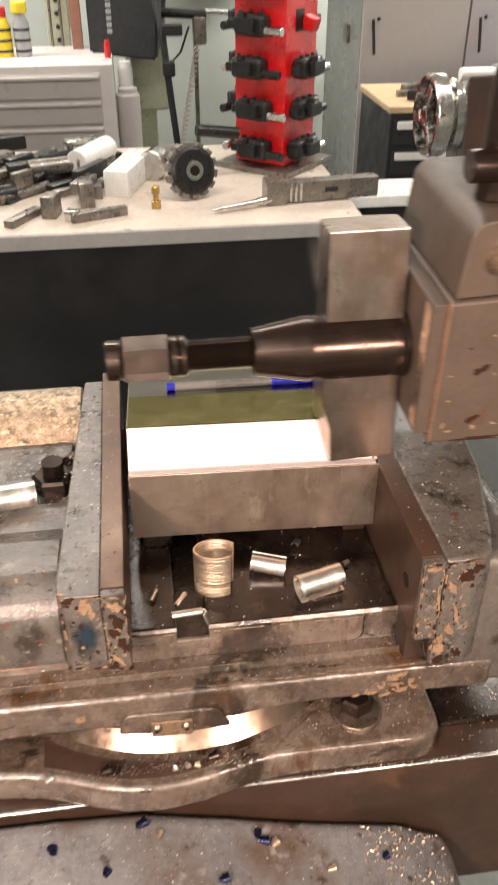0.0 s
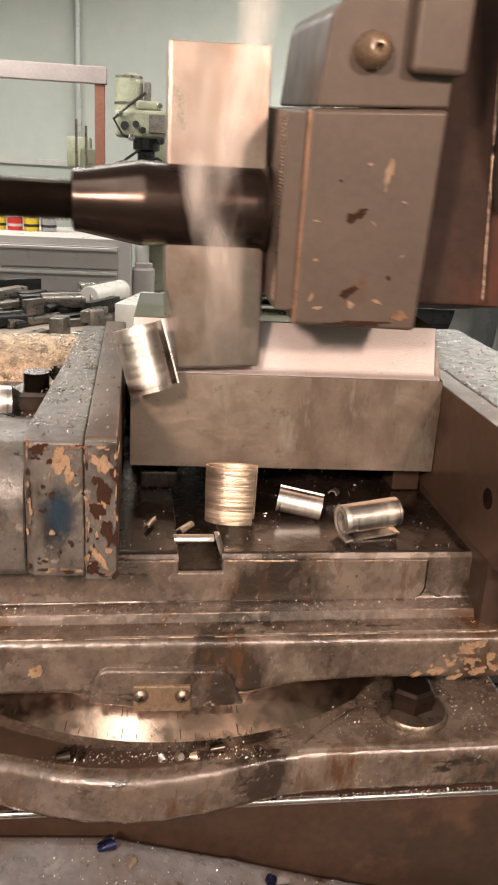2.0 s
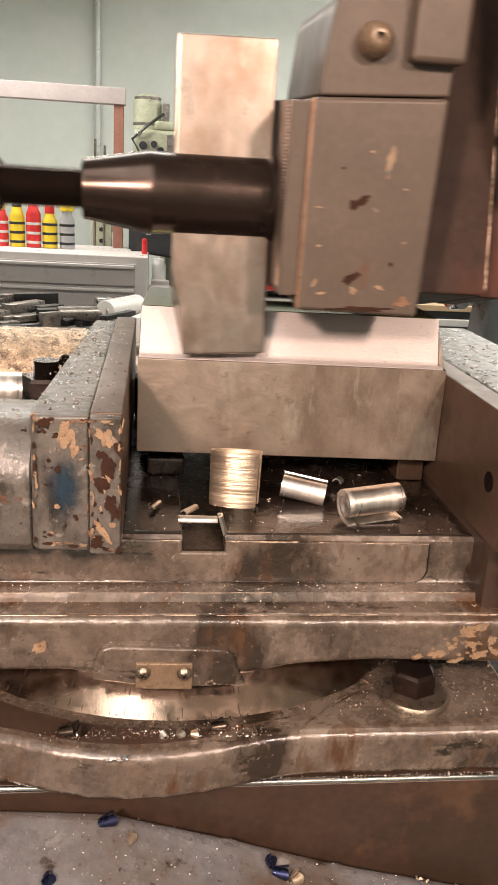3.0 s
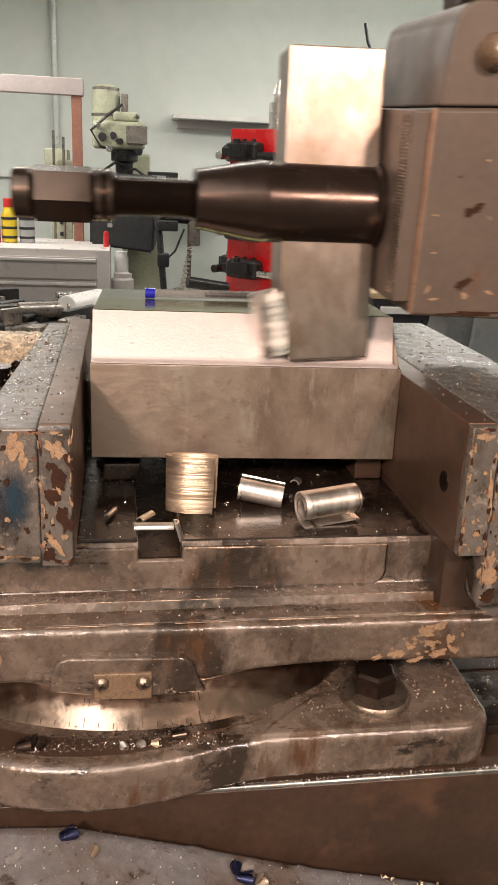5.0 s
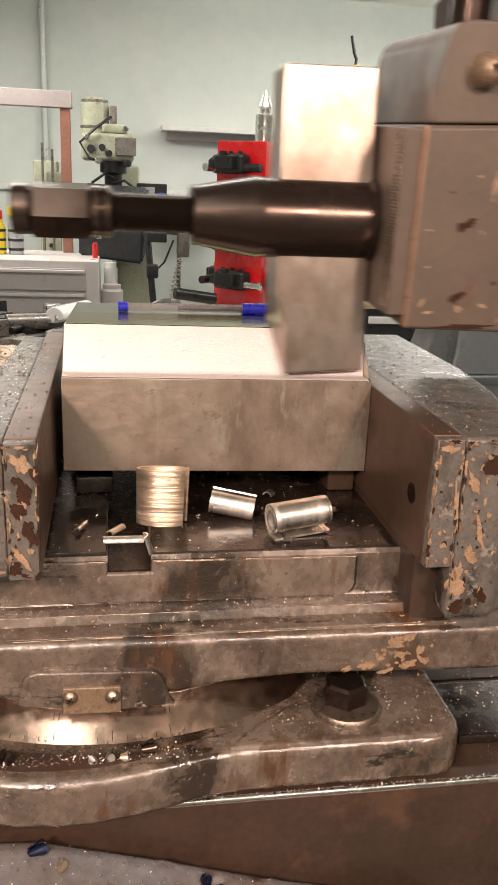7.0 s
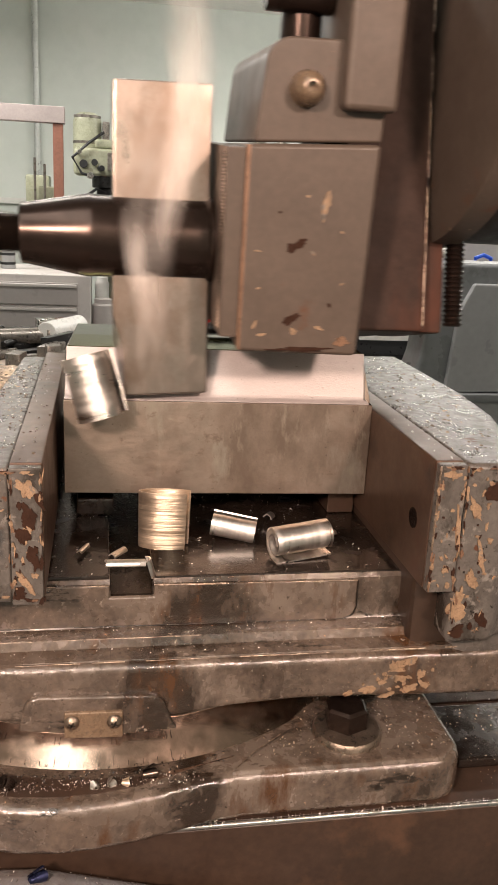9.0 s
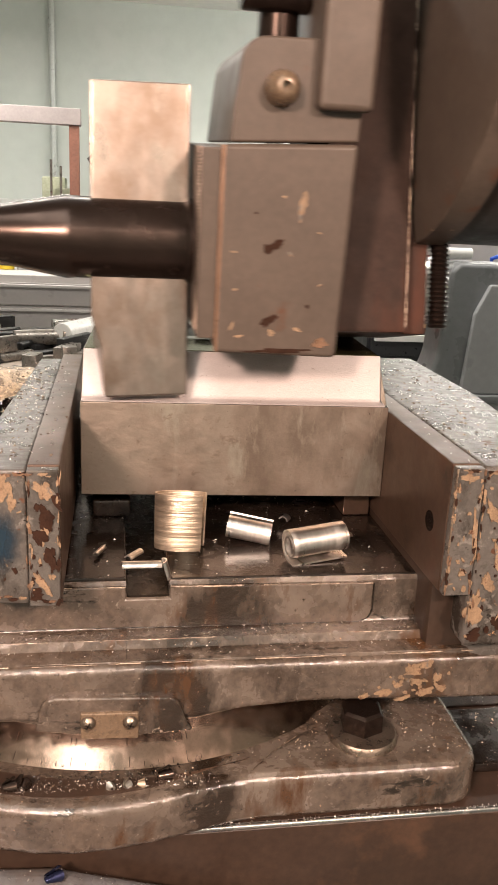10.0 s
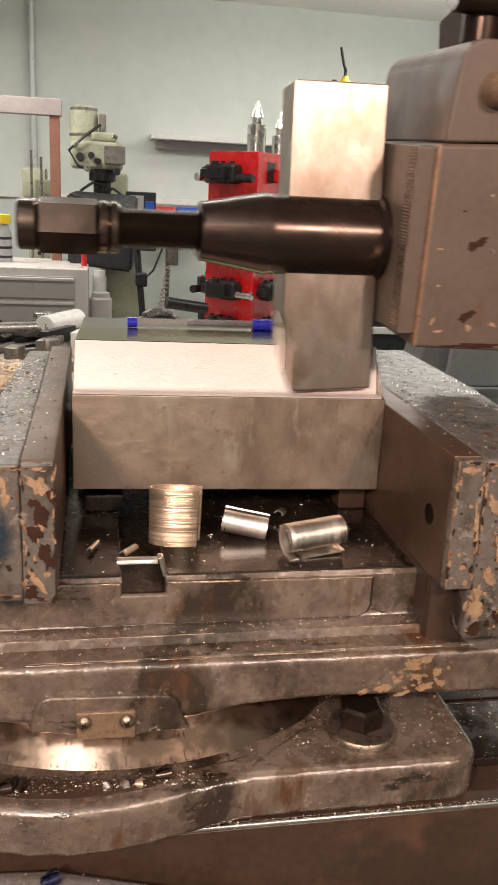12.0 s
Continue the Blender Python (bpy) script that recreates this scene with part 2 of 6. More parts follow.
floor_paint = material("grey_workshop_floor", (0.22, 0.22, 0.21), 0.5, 0.0, 0.3, 3, 0.1)
cabinet_grey = material("grey_enamelled_cabinet", (0.44, 0.415, 0.405), 0.42, 0.0, 0.05, 3, 0.02)
cabinet_side = material("pale_green_grey_cabinet_side", (0.25, 0.255, 0.24), 0.36, 0.0, 0.06, 3, 0.02, coat=0.1)
drawer_grey = material("light_grey_drawer_enamel", (0.43, 0.395, 0.38), 0.4, 0.0, 0.05, 6, 0.02)
drawer_white = material("off_white_enamel", (0.60, 0.56, 0.54), 0.4, 0.0, 0.05, 6, 0.02)
mill_cream = material("cream_green_mill_enamel", (0.43, 0.44, 0.32), 0.4, 0.0, 0.2, 12, 0.05, layers=(((0.20, 0.19, 0.14), 14, 0.60, 0.1, 0.4, 0.0),))
black_cloth = material("black_nylon_cover", (0.02, 0.02, 0.022), 0.6, 0.0, 0.3, 20, 0.2)
white_print = material("faded_white_print", (0.33, 0.33, 0.33), 0.5, 0.0, 0.2, 20, 0)
pink_wood = material("red_oxide_steel_post", (0.30, 0.13, 0.09), 0.55, 0.0, 0.2, 14, 0.1)
dusty_beam = material("dusty_pinkish_beam", (0.40, 0.34, 0.33), 0.6, 0.0, 0.1, 10, 0.05)
yellow_plastic = material("yellow_plastic", (0.75, 0.55, 0.03), 0.4, 0.0, 0.08, 10, 0.02)
red_plastic = material("red_plastic", (0.60, 0.03, 0.03), 0.4, 0.0, 0.08, 10, 0.02)
blue_plastic = material("blue_plastic", (0.02, 0.09, 0.50), 0.4, 0.0, 0.08, 10, 0.02)
green_paint = material("dark_green_can_paint", (0.03, 0.12, 0.06), 0.4, 0.0, 0.1, 10, 0.02)
cardboard = material("brown_cardboard", (0.35, 0.22, 0.12), 0.7, 0.0, 0.12, 20, 0.05)
black_plastic = material("black_plastic", (0.02, 0.02, 0.022), 0.4, 0.0, 0.15, 20, 0.03)
wood_top = material("pale_maple_top", (0.55, 0.40, 0.24), 0.45, 0.0, 0.12, 12, 0.05, stretch=(0.2, 1, 1))
lathe_grey = material("grey_machine_enamel", (0.20, 0.205, 0.21), 0.35, 0.0, 0.1, 6, 0.04)
lathe_light = material("light_grey_machine_enamel", (0.36, 0.36, 0.365), 0.4, 0.0, 0.08, 6, 0.04)
clear_wrap = material("white_plastic_wrapped_bar", (0.72, 0.71, 0.68), 0.35, 0.0, 0.1, 30, 0.2)
pink_cord = material("pinkish_coiled_cord", (0.58, 0.48, 0.45), 0.5, 0.0, 0.1, 30, 0)
pipe_grey = material("galvanised_conduit", (0.55, 0.57, 0.55), 0.4, 0.3, 0.1, 10, 0.02)



def smoke_material():
    """Thin pale smoke that fades towards the edges of its sheet."""
    m = bpy.data.materials.new("pale_smoke")
    m.use_nodes = True
    nt = m.node_tree
    n, l = nt.nodes, nt.links
    n.clear()
    out, mix = n.new("ShaderNodeOutputMaterial"), n.new("ShaderNodeMixShader")
    clear, veil = n.new("ShaderNodeBsdfTransparent"), n.new("ShaderNodeBsdfTranslucent")
    white = n.new("ShaderNodeBsdfDiffuse")
    both = n.new("ShaderNodeAddShader")
    veil.inputs[0].default_value = white.inputs[0].default_value = (0.55, 0.50, 0.46, 1)
    l.new(veil.outputs[0], both.inputs[0]), l.new(white.outputs[0], both.inputs[1])
    co, sep = n.new("ShaderNodeTexCoord"), n.new("ShaderNodeSeparateXYZ")
    l.new(co.outputs["UV"], sep.inputs[0])

    def math_(op, a, b):
        k = n.new("ShaderNodeMath")
        k.operation, k.use_clamp = op, True
        for i, v in enumerate((a, b)):
            if isinstance(v, float):
                k.inputs[i].default_value = v
            else:
                l.new(v, k.inputs[i])
        return k.outputs[0]

    def hump(v):
        a = math_("MULTIPLY", v, 1.0)
        b = math_("SUBTRACT", 1.0, v)
        c = n.new("ShaderNodeMath")
        c.operation = "MULTIPLY"
        l.new(a, c.inputs[0]), l.new(b, c.inputs[1])
        d = n.new("ShaderNodeMath")
        d.operation, d.inputs[1].default_value, d.use_clamp = "MULTIPLY", 4.0, True
        l.new(c.outputs[0], d.inputs[0])
        p = n.new("ShaderNodeMath")
        p.operation, p.inputs[1].default_value = "POWER", 1.4
        l.new(d.outputs[0], p.inputs[0])
        return p.outputs[0]
    t = n.new("ShaderNodeTexNoise")
    t.inputs["Scale"].default_value, t.inputs["Detail"].default_value = 38.0, 5.0
    mp = n.new("ShaderNodeMapping")
    mp.inputs["Scale"].default_value = (1, 1, 0.35)
    l.new(co.outputs["Object"], mp.inputs[0]), l.new(mp.outputs[0], t.inputs["Vector"])
    r = n.new("ShaderNodeMapRange")
    r.inputs[1].default_value, r.inputs[2].default_value, r.inputs[3].default_value, r.inputs[4].default_value = 0.36, 0.68, 0.0, 0.58
    l.new(t.outputs[0], r.inputs[0])
    f = math_("MULTIPLY", math_("MULTIPLY", hump(sep.outputs[0]), hump(sep.outputs[1])), r.outputs[0])
    l.new(f, mix.inputs[0]), l.new(clear.outputs[0], mix.inputs[1]), l.new(both.outputs[0], mix.inputs[2])
    l.new(mix.outputs[0], out.inputs[0])
    return m


smoke_m = smoke_material()


def dye_material():
    """Blue layout dye brushed on and half worn off, thinning out from its middle."""
    m = bpy.data.materials.new("blue_layout_dye")
    m.use_nodes = True
    n, l = m.node_tree.nodes, m.node_tree.links
    b = n["Principled BSDF"]
    b.inputs["Base Color"].default_value = (0.010, 0.027, 0.044, 1)
    b.inputs["Roughness"].default_value = 0.42
    co, grad, t = n.new("ShaderNodeTexCoord"), n.new("ShaderNodeTexGradient"), n.new("ShaderNodeTexNoise")
    grad.gradient_type = "SPHERICAL"
    mp, m2, k = n.new("ShaderNodeMapping"), n.new("ShaderNodeMapping"), n.new("ShaderNodeMath")
    mp.inputs["Location"].default_value, mp.inputs["Scale"].default_value = (-1.0, -1.0, 0), (2, 2, 0)
    m2.inputs["Scale"].default_value = (1, 1, 0.5)
    t.inputs["Scale"].default_value, t.inputs["Detail"].default_value, t.inputs["Roughness"].default_value = 260.0, 8.0, 0.7
    l.new(co.outputs["UV"], mp.inputs[0]), l.new(mp.outputs[0], grad.inputs[0])
    l.new(co.outputs["Object"], m2.inputs[0]), l.new(m2.outputs[0], t.inputs["Vector"])
    k.operation = "ADD"
    l.new(grad.outputs[1], k.inputs[0]), l.new(t.outputs[0], k.inputs[1])
    r = n.new("ShaderNodeMapRange")
    r.inputs[1].default_value, r.inputs[2].default_value, r.inputs[3].default_value, r.inputs[4].default_value = 0.70, 1.30, 0.0, 0.85
    l.new(k.outputs[0], r.inputs[0]), l.new(r.outputs[0], b.inputs["Alpha"])
    return m


dye_m = dye_material()

# ---- building helpers ----



def box(bm, x0, x1, y0, y1, z0, z1, bevel=0.0, seg=2, turn=None):
    """Adds a box, bevelled, and returns its corner vertices; turn: a matrix about the box's centre."""
    b2 = bmesh.new()
    bmesh.ops.create_cube(b2, size=1)
    c = Vector(((x0 + x1) / 2, (y0 + y1) / 2, (z0 + z1) / 2))
    bmesh.ops.scale(b2, vec=(x1 - x0, y1 - y0, z1 - z0), verts=b2.verts)
    if bevel:
        bmesh.ops.bevel(b2, geom=b2.edges[:], offset=bevel, segments=seg, affect="EDGES", profile=0.5)
    if turn is not None:
        bmesh.ops.transform(b2, matrix=turn, verts=b2.verts)
    bmesh.ops.translate(b2, vec=c, verts=b2.verts)
    join(bm, b2)


def join(bm, b2):
    me = bpy.data.meshes.new("tmp")
    b2.to_mesh(me)
    b2.free()
    bm.from_mesh(me)
    bpy.data.meshes.remove(me)


def prism(bm, pts, axis, a, b, bevel=0.0, seg=2):
    """Extrudes a polygon along an axis from a to b. pts are (y, z) for x, (x, z) for y, (x, y) for z."""
    b2 = bmesh.new()

    def place(p, d):
        return {"x": (d, p[0], p[1]), "y": (p[0], d, p[1]), "z": (p[0], p[1], d)}[axis]
    lo = [b2.verts.new(place(p, a)) for p in pts]
    hi = [b2.verts.new(place(p, b)) for p in pts]
    b2.faces.new(lo), b2.faces.new(hi[::-1])
    for i in range(len(pts)):
        j = (i + 1) % len(pts)
        b2.faces.new((lo[i], hi[i], hi[j], lo[j]))
    bmesh.ops.recalc_face_normals(b2, faces=b2.faces)
    if bevel:
        bmesh.ops.bevel(b2, geom=b2.edges[:], offset=bevel, segments=seg, affect="EDGES", profile=0.5, clamp_overlap=True)
    join(bm, b2)


def lathe(bm, p0, p1, profile, seg=32):
    """Turns a profile of (distance along, radius) about the axis p0 to p1."""
    p0, p1 = Vector(p0), Vector(p1)
    q = (p1 - p0).to_track_quat("Z", "Y").to_matrix()
    b2 = bmesh.new()
    rings = []
    for d, r in profile:
        rings.append([b2.verts.new(p0 + q @ Vector((max(r, 1e-5) * math.cos(2 * math.pi * i / seg), max(r, 1e-5) * math.sin(2 * math.pi * i / seg), d))) for i in range(seg)])
    for u, v in zip(rings, rings[1:]):
        for i in range(seg):
            j = (i + 1) % seg
            b2.faces.new((u[i], u[j], v[j], v[i]))
    b2.faces.new(rings[0][::-1]), b2.faces.new(rings[-1])
    bmesh.ops.recalc_face_normals(b2, faces=b2.faces)
    join(bm, b2)


def rod(bm, p0, p1, r, seg=20, chamfer=0.0):
    length = (Vector(p1) - Vector(p0)).length
    c = chamfer or min(r, length) * 0.08
    lathe(bm, p0, p1, [(0, r - c), (c, r), (length - c, r), (length, r - c)], seg)


def tube(bm, pts, r, seg=8):
    """A bent round bar through points."""
    pts = [Vector(p) for p in pts]
    b2 = bmesh.new()
    rings = []
    for i, p in enumerate(pts):
        d = (pts[min(i + 1, len(pts) - 1)] - pts[max(i - 1, 0)]).normalized()
        q = d.to_track_quat("Z", "Y").to_matrix()
        rings.append([b2.verts.new(p + q @ Vector((r * math.cos(2 * math.pi * k / seg), r * math.sin(2 * math.pi * k / seg), 0))) for k in range(seg)])
    for u, v in zip(rings, rings[1:]):
        for k in range(seg):
            b2.faces.new((u[k], u[(k + 1) % seg], v[(k + 1) % seg], v[k]))
    b2.faces.new(rings[0][::-1]), b2.faces.new(rings[-1])
    bmesh.ops.recalc_face_normals(b2, faces=b2.faces)
    join(bm, b2)


ORIGIN = {}


def mesh(name, bm, mat, origin):
    me = bpy.data.meshes.new(name)
    bmesh.ops.translate(bm, vec=-Vector(origin), verts=bm.verts)
    bm.to_mesh(me)
    bm.free()
    me.materials.append(mat)
    me.polygons.foreach_set("use_smooth", [True] * len(me.polygons))
    me.set_sharp_from_angle(angle=radians(38))
    return me


def even(ob):
    """Lets large faces keep their flat shading beside rounded edges."""
    w = ob.modifiers.new("even_shading", "WEIGHTED_NORMAL")
    w.keep_sharp = True


def thing(name, at, label, category, group="", kind=""):
    """An Empty at the base of a thing made of parts."""
    ob = new(name)
    ob.location = at
    ob.empty_display_size = 0.02
    ORIGIN[ob.name] = Vector(at)
    return tagged(ob, label, category, group, kind)


def part(name, bm, mat, parent, label=""):
    """Links a bmesh, in world metres, as one mesh under a thing or a part."""
    o = ORIGIN[parent.name]
    ob = new(name, mesh(name, bm, mat, o))
    even(ob)
    ob.parent = parent
    ORIGIN[ob.name] = o
    return tagged(ob, label)


def single(name, bm, mat, at, label, category="", group="", kind=""):
    """Links a bmesh, in world metres, as a thing of one mesh."""
    ob = new(name, mesh(name, bm, mat, at))
    even(ob)
    ob.location = at
    ORIGIN[ob.name] = Vector(at)
    return tagged(ob, label, category, group, kind)


def splat(bm, cx, cz, rx, rz, y, seed, turn=0.0, n=40):
    """A ragged flat flake standing in the plane of y, 0.3 mm proud of it."""
    rnd = random.Random(seed)
    waves = [(k, rnd.uniform(0, 6.28), rnd.uniform(0.3, 1.0) / k ** 0.6) for k in (1, 2, 3, 4, 5, 7, 9, 13)]
    pts = []
    for k in range(n):
        a = 2 * math.pi * k / n
        q = max(0.18, 0.72 + 0.26 * sum(w * math.sin(f * a + ph) for f, ph, w in waves) + rnd.uniform(-0.08, 0.08))
        u, v = rx * q * math.cos(a), rz * q * math.sin(a)
        pts.append((cx + u * math.cos(turn) - v * math.sin(turn), cz + u * math.sin(turn) + v * math.cos(turn)))
    lift = 0.0002 + 0.000021 * (seed % 23)
    prism(bm, pts, "y", y - lift, y + 0.0004)


def B():
    return bmesh.new()


def boxed(*a, **k):
    bm = B()
    box(bm, *a, **k)
    return bm


def rodded(*a, **k):
    bm = B()
    rod(bm, *a, **k)
    return bm


# ---- the room ----
ROOM = (-3.2, 3.6, -2.6, 6.2, 2.575)
x0, x1, y0, y1, zc = ROOM
single("floor", boxed(x0 - .15, x1 + .15, y0 - .15, y1 + .15, -0.1, 0.0), floor_paint, (0, 0, 0), "grey painted workshop floor", kind="structure")
single("ceiling", boxed(x0 - .15, x1 + .15, y0 - .15, y1 + .15, zc, zc + 0.1), ceiling_paint, (0, 0, zc), "white workshop ceiling", kind="structure")
single("wall_north", boxed(x0, x1, y1, y1 + .15, 0, zc), wall_paint, (0, y1, 0), "pale green painted workshop wall", kind="structure")
single("wall_south", boxed(x0, x1, y0 - .15, y0, 0, zc), wall_paint, (0, y0, 0), "pale green painted workshop wall", kind="structure")
single("wall_west", boxed(x0 - .15, x0, y0, y1, 0, zc), wall_paint, (x0, 0, 0), "pale green painted workshop wall", kind="structure")
single("wall_east", boxed(x1, x1 + .15, y0, y1, 0, zc), wall_paint, (x1, 0, 0), "pale green painted workshop wall", kind="structure")

# ---- shaper table, vise and workpiece ----
table = thing("shaper_table", (0.0, 0.6, 0.70), "oily dark cast-iron shaper table with a slotted top", "machine table")
bm = B()
prism(bm, [(0.409, 0.80), (0.409, 0.987), (0.412, 0.990), (0.90, 0.990), (0.90, 0.80)], "x", -0.42, 0.36)
part("table_body", bm, brown_face, table)
# bright strip paints in the highlight along the wet table edge
part("table_edge", boxed(-0.42, 0.36, 0.4078, 0.4110, 0.9880, 0.9912, 0.0012, 3), bright_steel, table, "bright strip giving the table edge its wet highlight")
# no grooves are cut; black strips give the T-slots their dark depth
for yy in (0.52, 0.66, 0.80):
    bm = B()
    box(bm, 0.235, 0.36, yy - 0.009, yy + 0.009, 0.9905, 0.9925, 0.0005, 1)
    part("slot_bottom", bm, black_oxide, table, "dark strip for the T-slot")
part("table_rib", boxed(0.23, 0.36, 0.44, 0.50, 0.9905, 0.998, 0.002), slide_dark, table)
part("table_rib", boxed(0.23, 0.36, 0.56, 0.62, 0.9905, 0.998, 0.002), slide_dark, table)
part("table_leg", boxed(-0.2, 0.15, 0.5, 0.85, 0.70, 0.80, 0.01), brown_face, table)

SADDLE = ((-0.45, 0.992), (-0.10, 0.987), (-0.03, 0.982), (0.04, 0.961), (0.104, 0.940), (0.19, 0.918), (0.235, 0.890))
saddle = thing("machine_saddle", (0.0, 0.3, 0.6), "grey painted casting strewn with metal chips", "casting")
bm = B()
prism(bm, [(-0.45, 0.60)] + list(SADDLE) + [(0.25, 0.85), (0.25, 0.60)], "y", 0.12, 0.406, 0.012, 3)
for v in bm.verts:
    if v.co.z > 0.8:
        v.co.z -= (0.406 - v.co.y) * 0.30
part("saddle_body", bm, grey_casting, saddle)
part("saddle_foot", boxed(-0.4, 0.2, 0.15, 0.38, 0.0, 0.61, 0.02), grey_casting, saddle)

single("machine_column", boxed(-0.3, 0.3, 0.42, 0.88, 0.0, 0.70, 0.02), grey_casting, (0, 0.6, 0), "grey machine pedestal under the table", "machine base")

vise = thing("machine_vise", (0.03, 0.6, 0.99), "heavy oily machine vise with worn grey and tan paint", "vise")
# swivel base: flange with a bulged front, and the graduated ring
bm = B()
front = [(0.205, 0.4105), (0.10, 0.4105), (0.08, 0.4098), (0.062, 0.4072), (0.042, 0.4020), (0.022, 0.3972), (0.0, 0.3940), (-0.020, 0.3932), (-0.042, 0.3955), (-0.062, 0.4008), (-0.082, 0.4080), (-0.105, 0.4150), (-0.135, 0.4200), (-0.34, 0.4240)]
outline = [(0.222, 0.46), (0.222, 0.428), (0.217, 0.416)] + front + [(-0.34, 0.83), (0.222, 0.83)]
prism(bm, outline, "z", 0.9905, 1.0215, 0.0105, 6)
part("swivel_base", bm, cast_oily, vise)
bm = B()
rim = [(x_, y_ + 0.0105 + max(0.0, x_ - 0.02) * 0.13) for x_, y_ in front if -0.11 < x_ < 0.082]
prism(bm, rim + [(x_, 0.6200 - math.sqrt(0.2042 ** 2 - (x_ - 0.01) ** 2)) for x_ in (-0.105, -0.08, -0.055, -0.03, -0.005, 0.02, 0.045, 0.07, 0.08)], "z", 1.0212, 1.0219)
part("oil_gutter", bm, brown_face, vise, "black oil and swarf lying in the gutter")
bm = B()
lathe(bm, (0.01, 0.62, 1.010), (0.01, 0.62, 1.046), [(0, 0.203), (0.009, 0.1985), (0.0105, 0.1965), (0.036, 0.170)], 120)
ring = part("graduated_ring", bm, ring_steel, vise, "shiny worn graduated swivel ring")
for i in range(26):
    a = radians(-140 + i * 2.5)
    long_ = i % 4 == 0
    r1, r2 = 0.1945, 0.1925 if not long_ else 0.1905
    c, s_ = math.cos(a), math.sin(a)
    bm = B()
    tube(bm, [(0.01 + r1 * c, 0.62 + r1 * s_, 1.0225), (0.01 + r2 * c, 0.62 + r2 * s_, 1.0225 + (r1 - r2) * 0.962)], 0.00016, 4)
    part("graduation_mark", bm, brown_face, ring)
    if long_:
        for k in (-1, 1):
            a2 = a + k * 0.008
            bm = B()
            tube(bm, [(0.01 + 0.1862 * math.cos(a2), 0.62 + 0.1862 * math.sin(a2), 1.0307), (0.01 + 0.1830 * math.cos(a2), 0.62 + 0.1830 * math.sin(a2), 1.0338)], 0.00018, 4)
            part("numeral_bar", bm, brown_face, ring)
bm = B()
prism(bm, [(0.075, 0.4125), (0.205, 0.4125), (0.219, 0.425), (0.219, 0.50), (0.135, 0.50), (0.12, 0.452), (0.09, 0.428)], "z", 1.0170, 1.0230, 0.003, 2)
part("bolt_pad", bm, cast_oily, vise)
lathe_bolt = B()
lathe(lathe_bolt, (0.153, 0.4415, 1.0225), (0.153, 0.4415, 1.0277), [(0, 0.0215), (0.003, 0.0215), (0.005, 0.02)], 36)
part("washer", lathe_bolt, screw_steel, vise, "round oily washer")
bm = B()
lathe(bm, (0.153, 0.4455, 1.0277), (0.153, 0.4455, 1.0410), [(0, 0.0138), (0.0115, 0.0138), (0.0133, 0.0118)], 6)
bmesh.ops.rotate(bm, cent=(0.153, 0.4455, 1.03), matrix=Matrix.Rotation(radians(22), 3, "Z"), verts=bm.verts)
part("hex_bolt", bm, black_oxide, vise, "dark oily hexagon bolt head")

# bed: stepped front, profile in y and z
bm = B()
prof = [(0.72, 1.048), (0.455, 1.048), (0.441, 1.052), (0.435, 1.060), (0.4335, 1.078), (0.4365, 1.0845), (0.4465, 1.0865), (0.4485, 1.0915), (0.4595, 1.0925), (0.4615, 1.0955), (0.4615, 1.119), (0.4635, 1.1215), (0.72, 1.1215)]
prism(bm, prof, "x", -0.30, 0.0080)
part("vise_bed", bm, cast_oily, vise)
bm = B()
prism(bm, prof, "x", 0.0333, 0.262)
part("vise_bed", bm, cast_oily, vise)
bm = B()
prism(bm, [(y_, min(z_, 1.1105)) for y_, z_ in prof], "x", 0.0081, 0.0332)
part("slot_bridge", bm, cast_oily, vise)
bm = B()
prism(bm, [(-0.30, 1.0955), (0.149, 1.0925), (0.1545, 1.0945), (0.157, 1.0985), (0.1572, 1.1185), (0.0335, 1.1195), (0.0335, 1.1120), (0.0078, 1.1120), (0.0078, 1.1195), (-0.30, 1.1205)], "y", 0.4585, 0.4625, 0.0012, 2)
part("front_panel", bm, cast_oily, vise)
# rounded belly under the right end and low edge dipping to the tab
bm = B()
prism(bm, [(0.048, 1.046), (0.075, 1.052), (0.12, 1.0545), (0.262, 1.050), (0.262, 1.082), (0.0, 1.084), (-0.30, 1.087), (-0.30, 1.050), (-0.055, 1.050), (-0.04, 1.046)], "y", 0.4315, 0.47, 0.0055, 5)
part("belly", bm, cast_oily, vise)
bm = B()
prism(bm, [(-0.0425, 1.0475), (-0.0405, 1.0585), (-0.0390, 1.0635), (-0.0360, 1.0668), (-0.0315, 1.0682), (0.0310, 1.0660), (0.0355, 1.0645), (0.0385, 1.0610), (0.0410, 1.0540), (0.0435, 1.0470), (0.0462, 1.0430), (0.015, 1.0415), (-0.02, 1.044)], "y", 0.4275, 0.4335, 0.0016, 3)
tab = part("index_tab", bm, cast_oily, vise)
bm = B()
prism(bm, [(-0.0175, 1.0425), (-0.0175, 1.0590), (0.0150, 1.0582), (0.0150, 1.0412)], "y", 0.4255, 0.4285, 0.0010, 3)
part("index_plate", bm, plate_brown, tab, "small worn plate held by two screws")
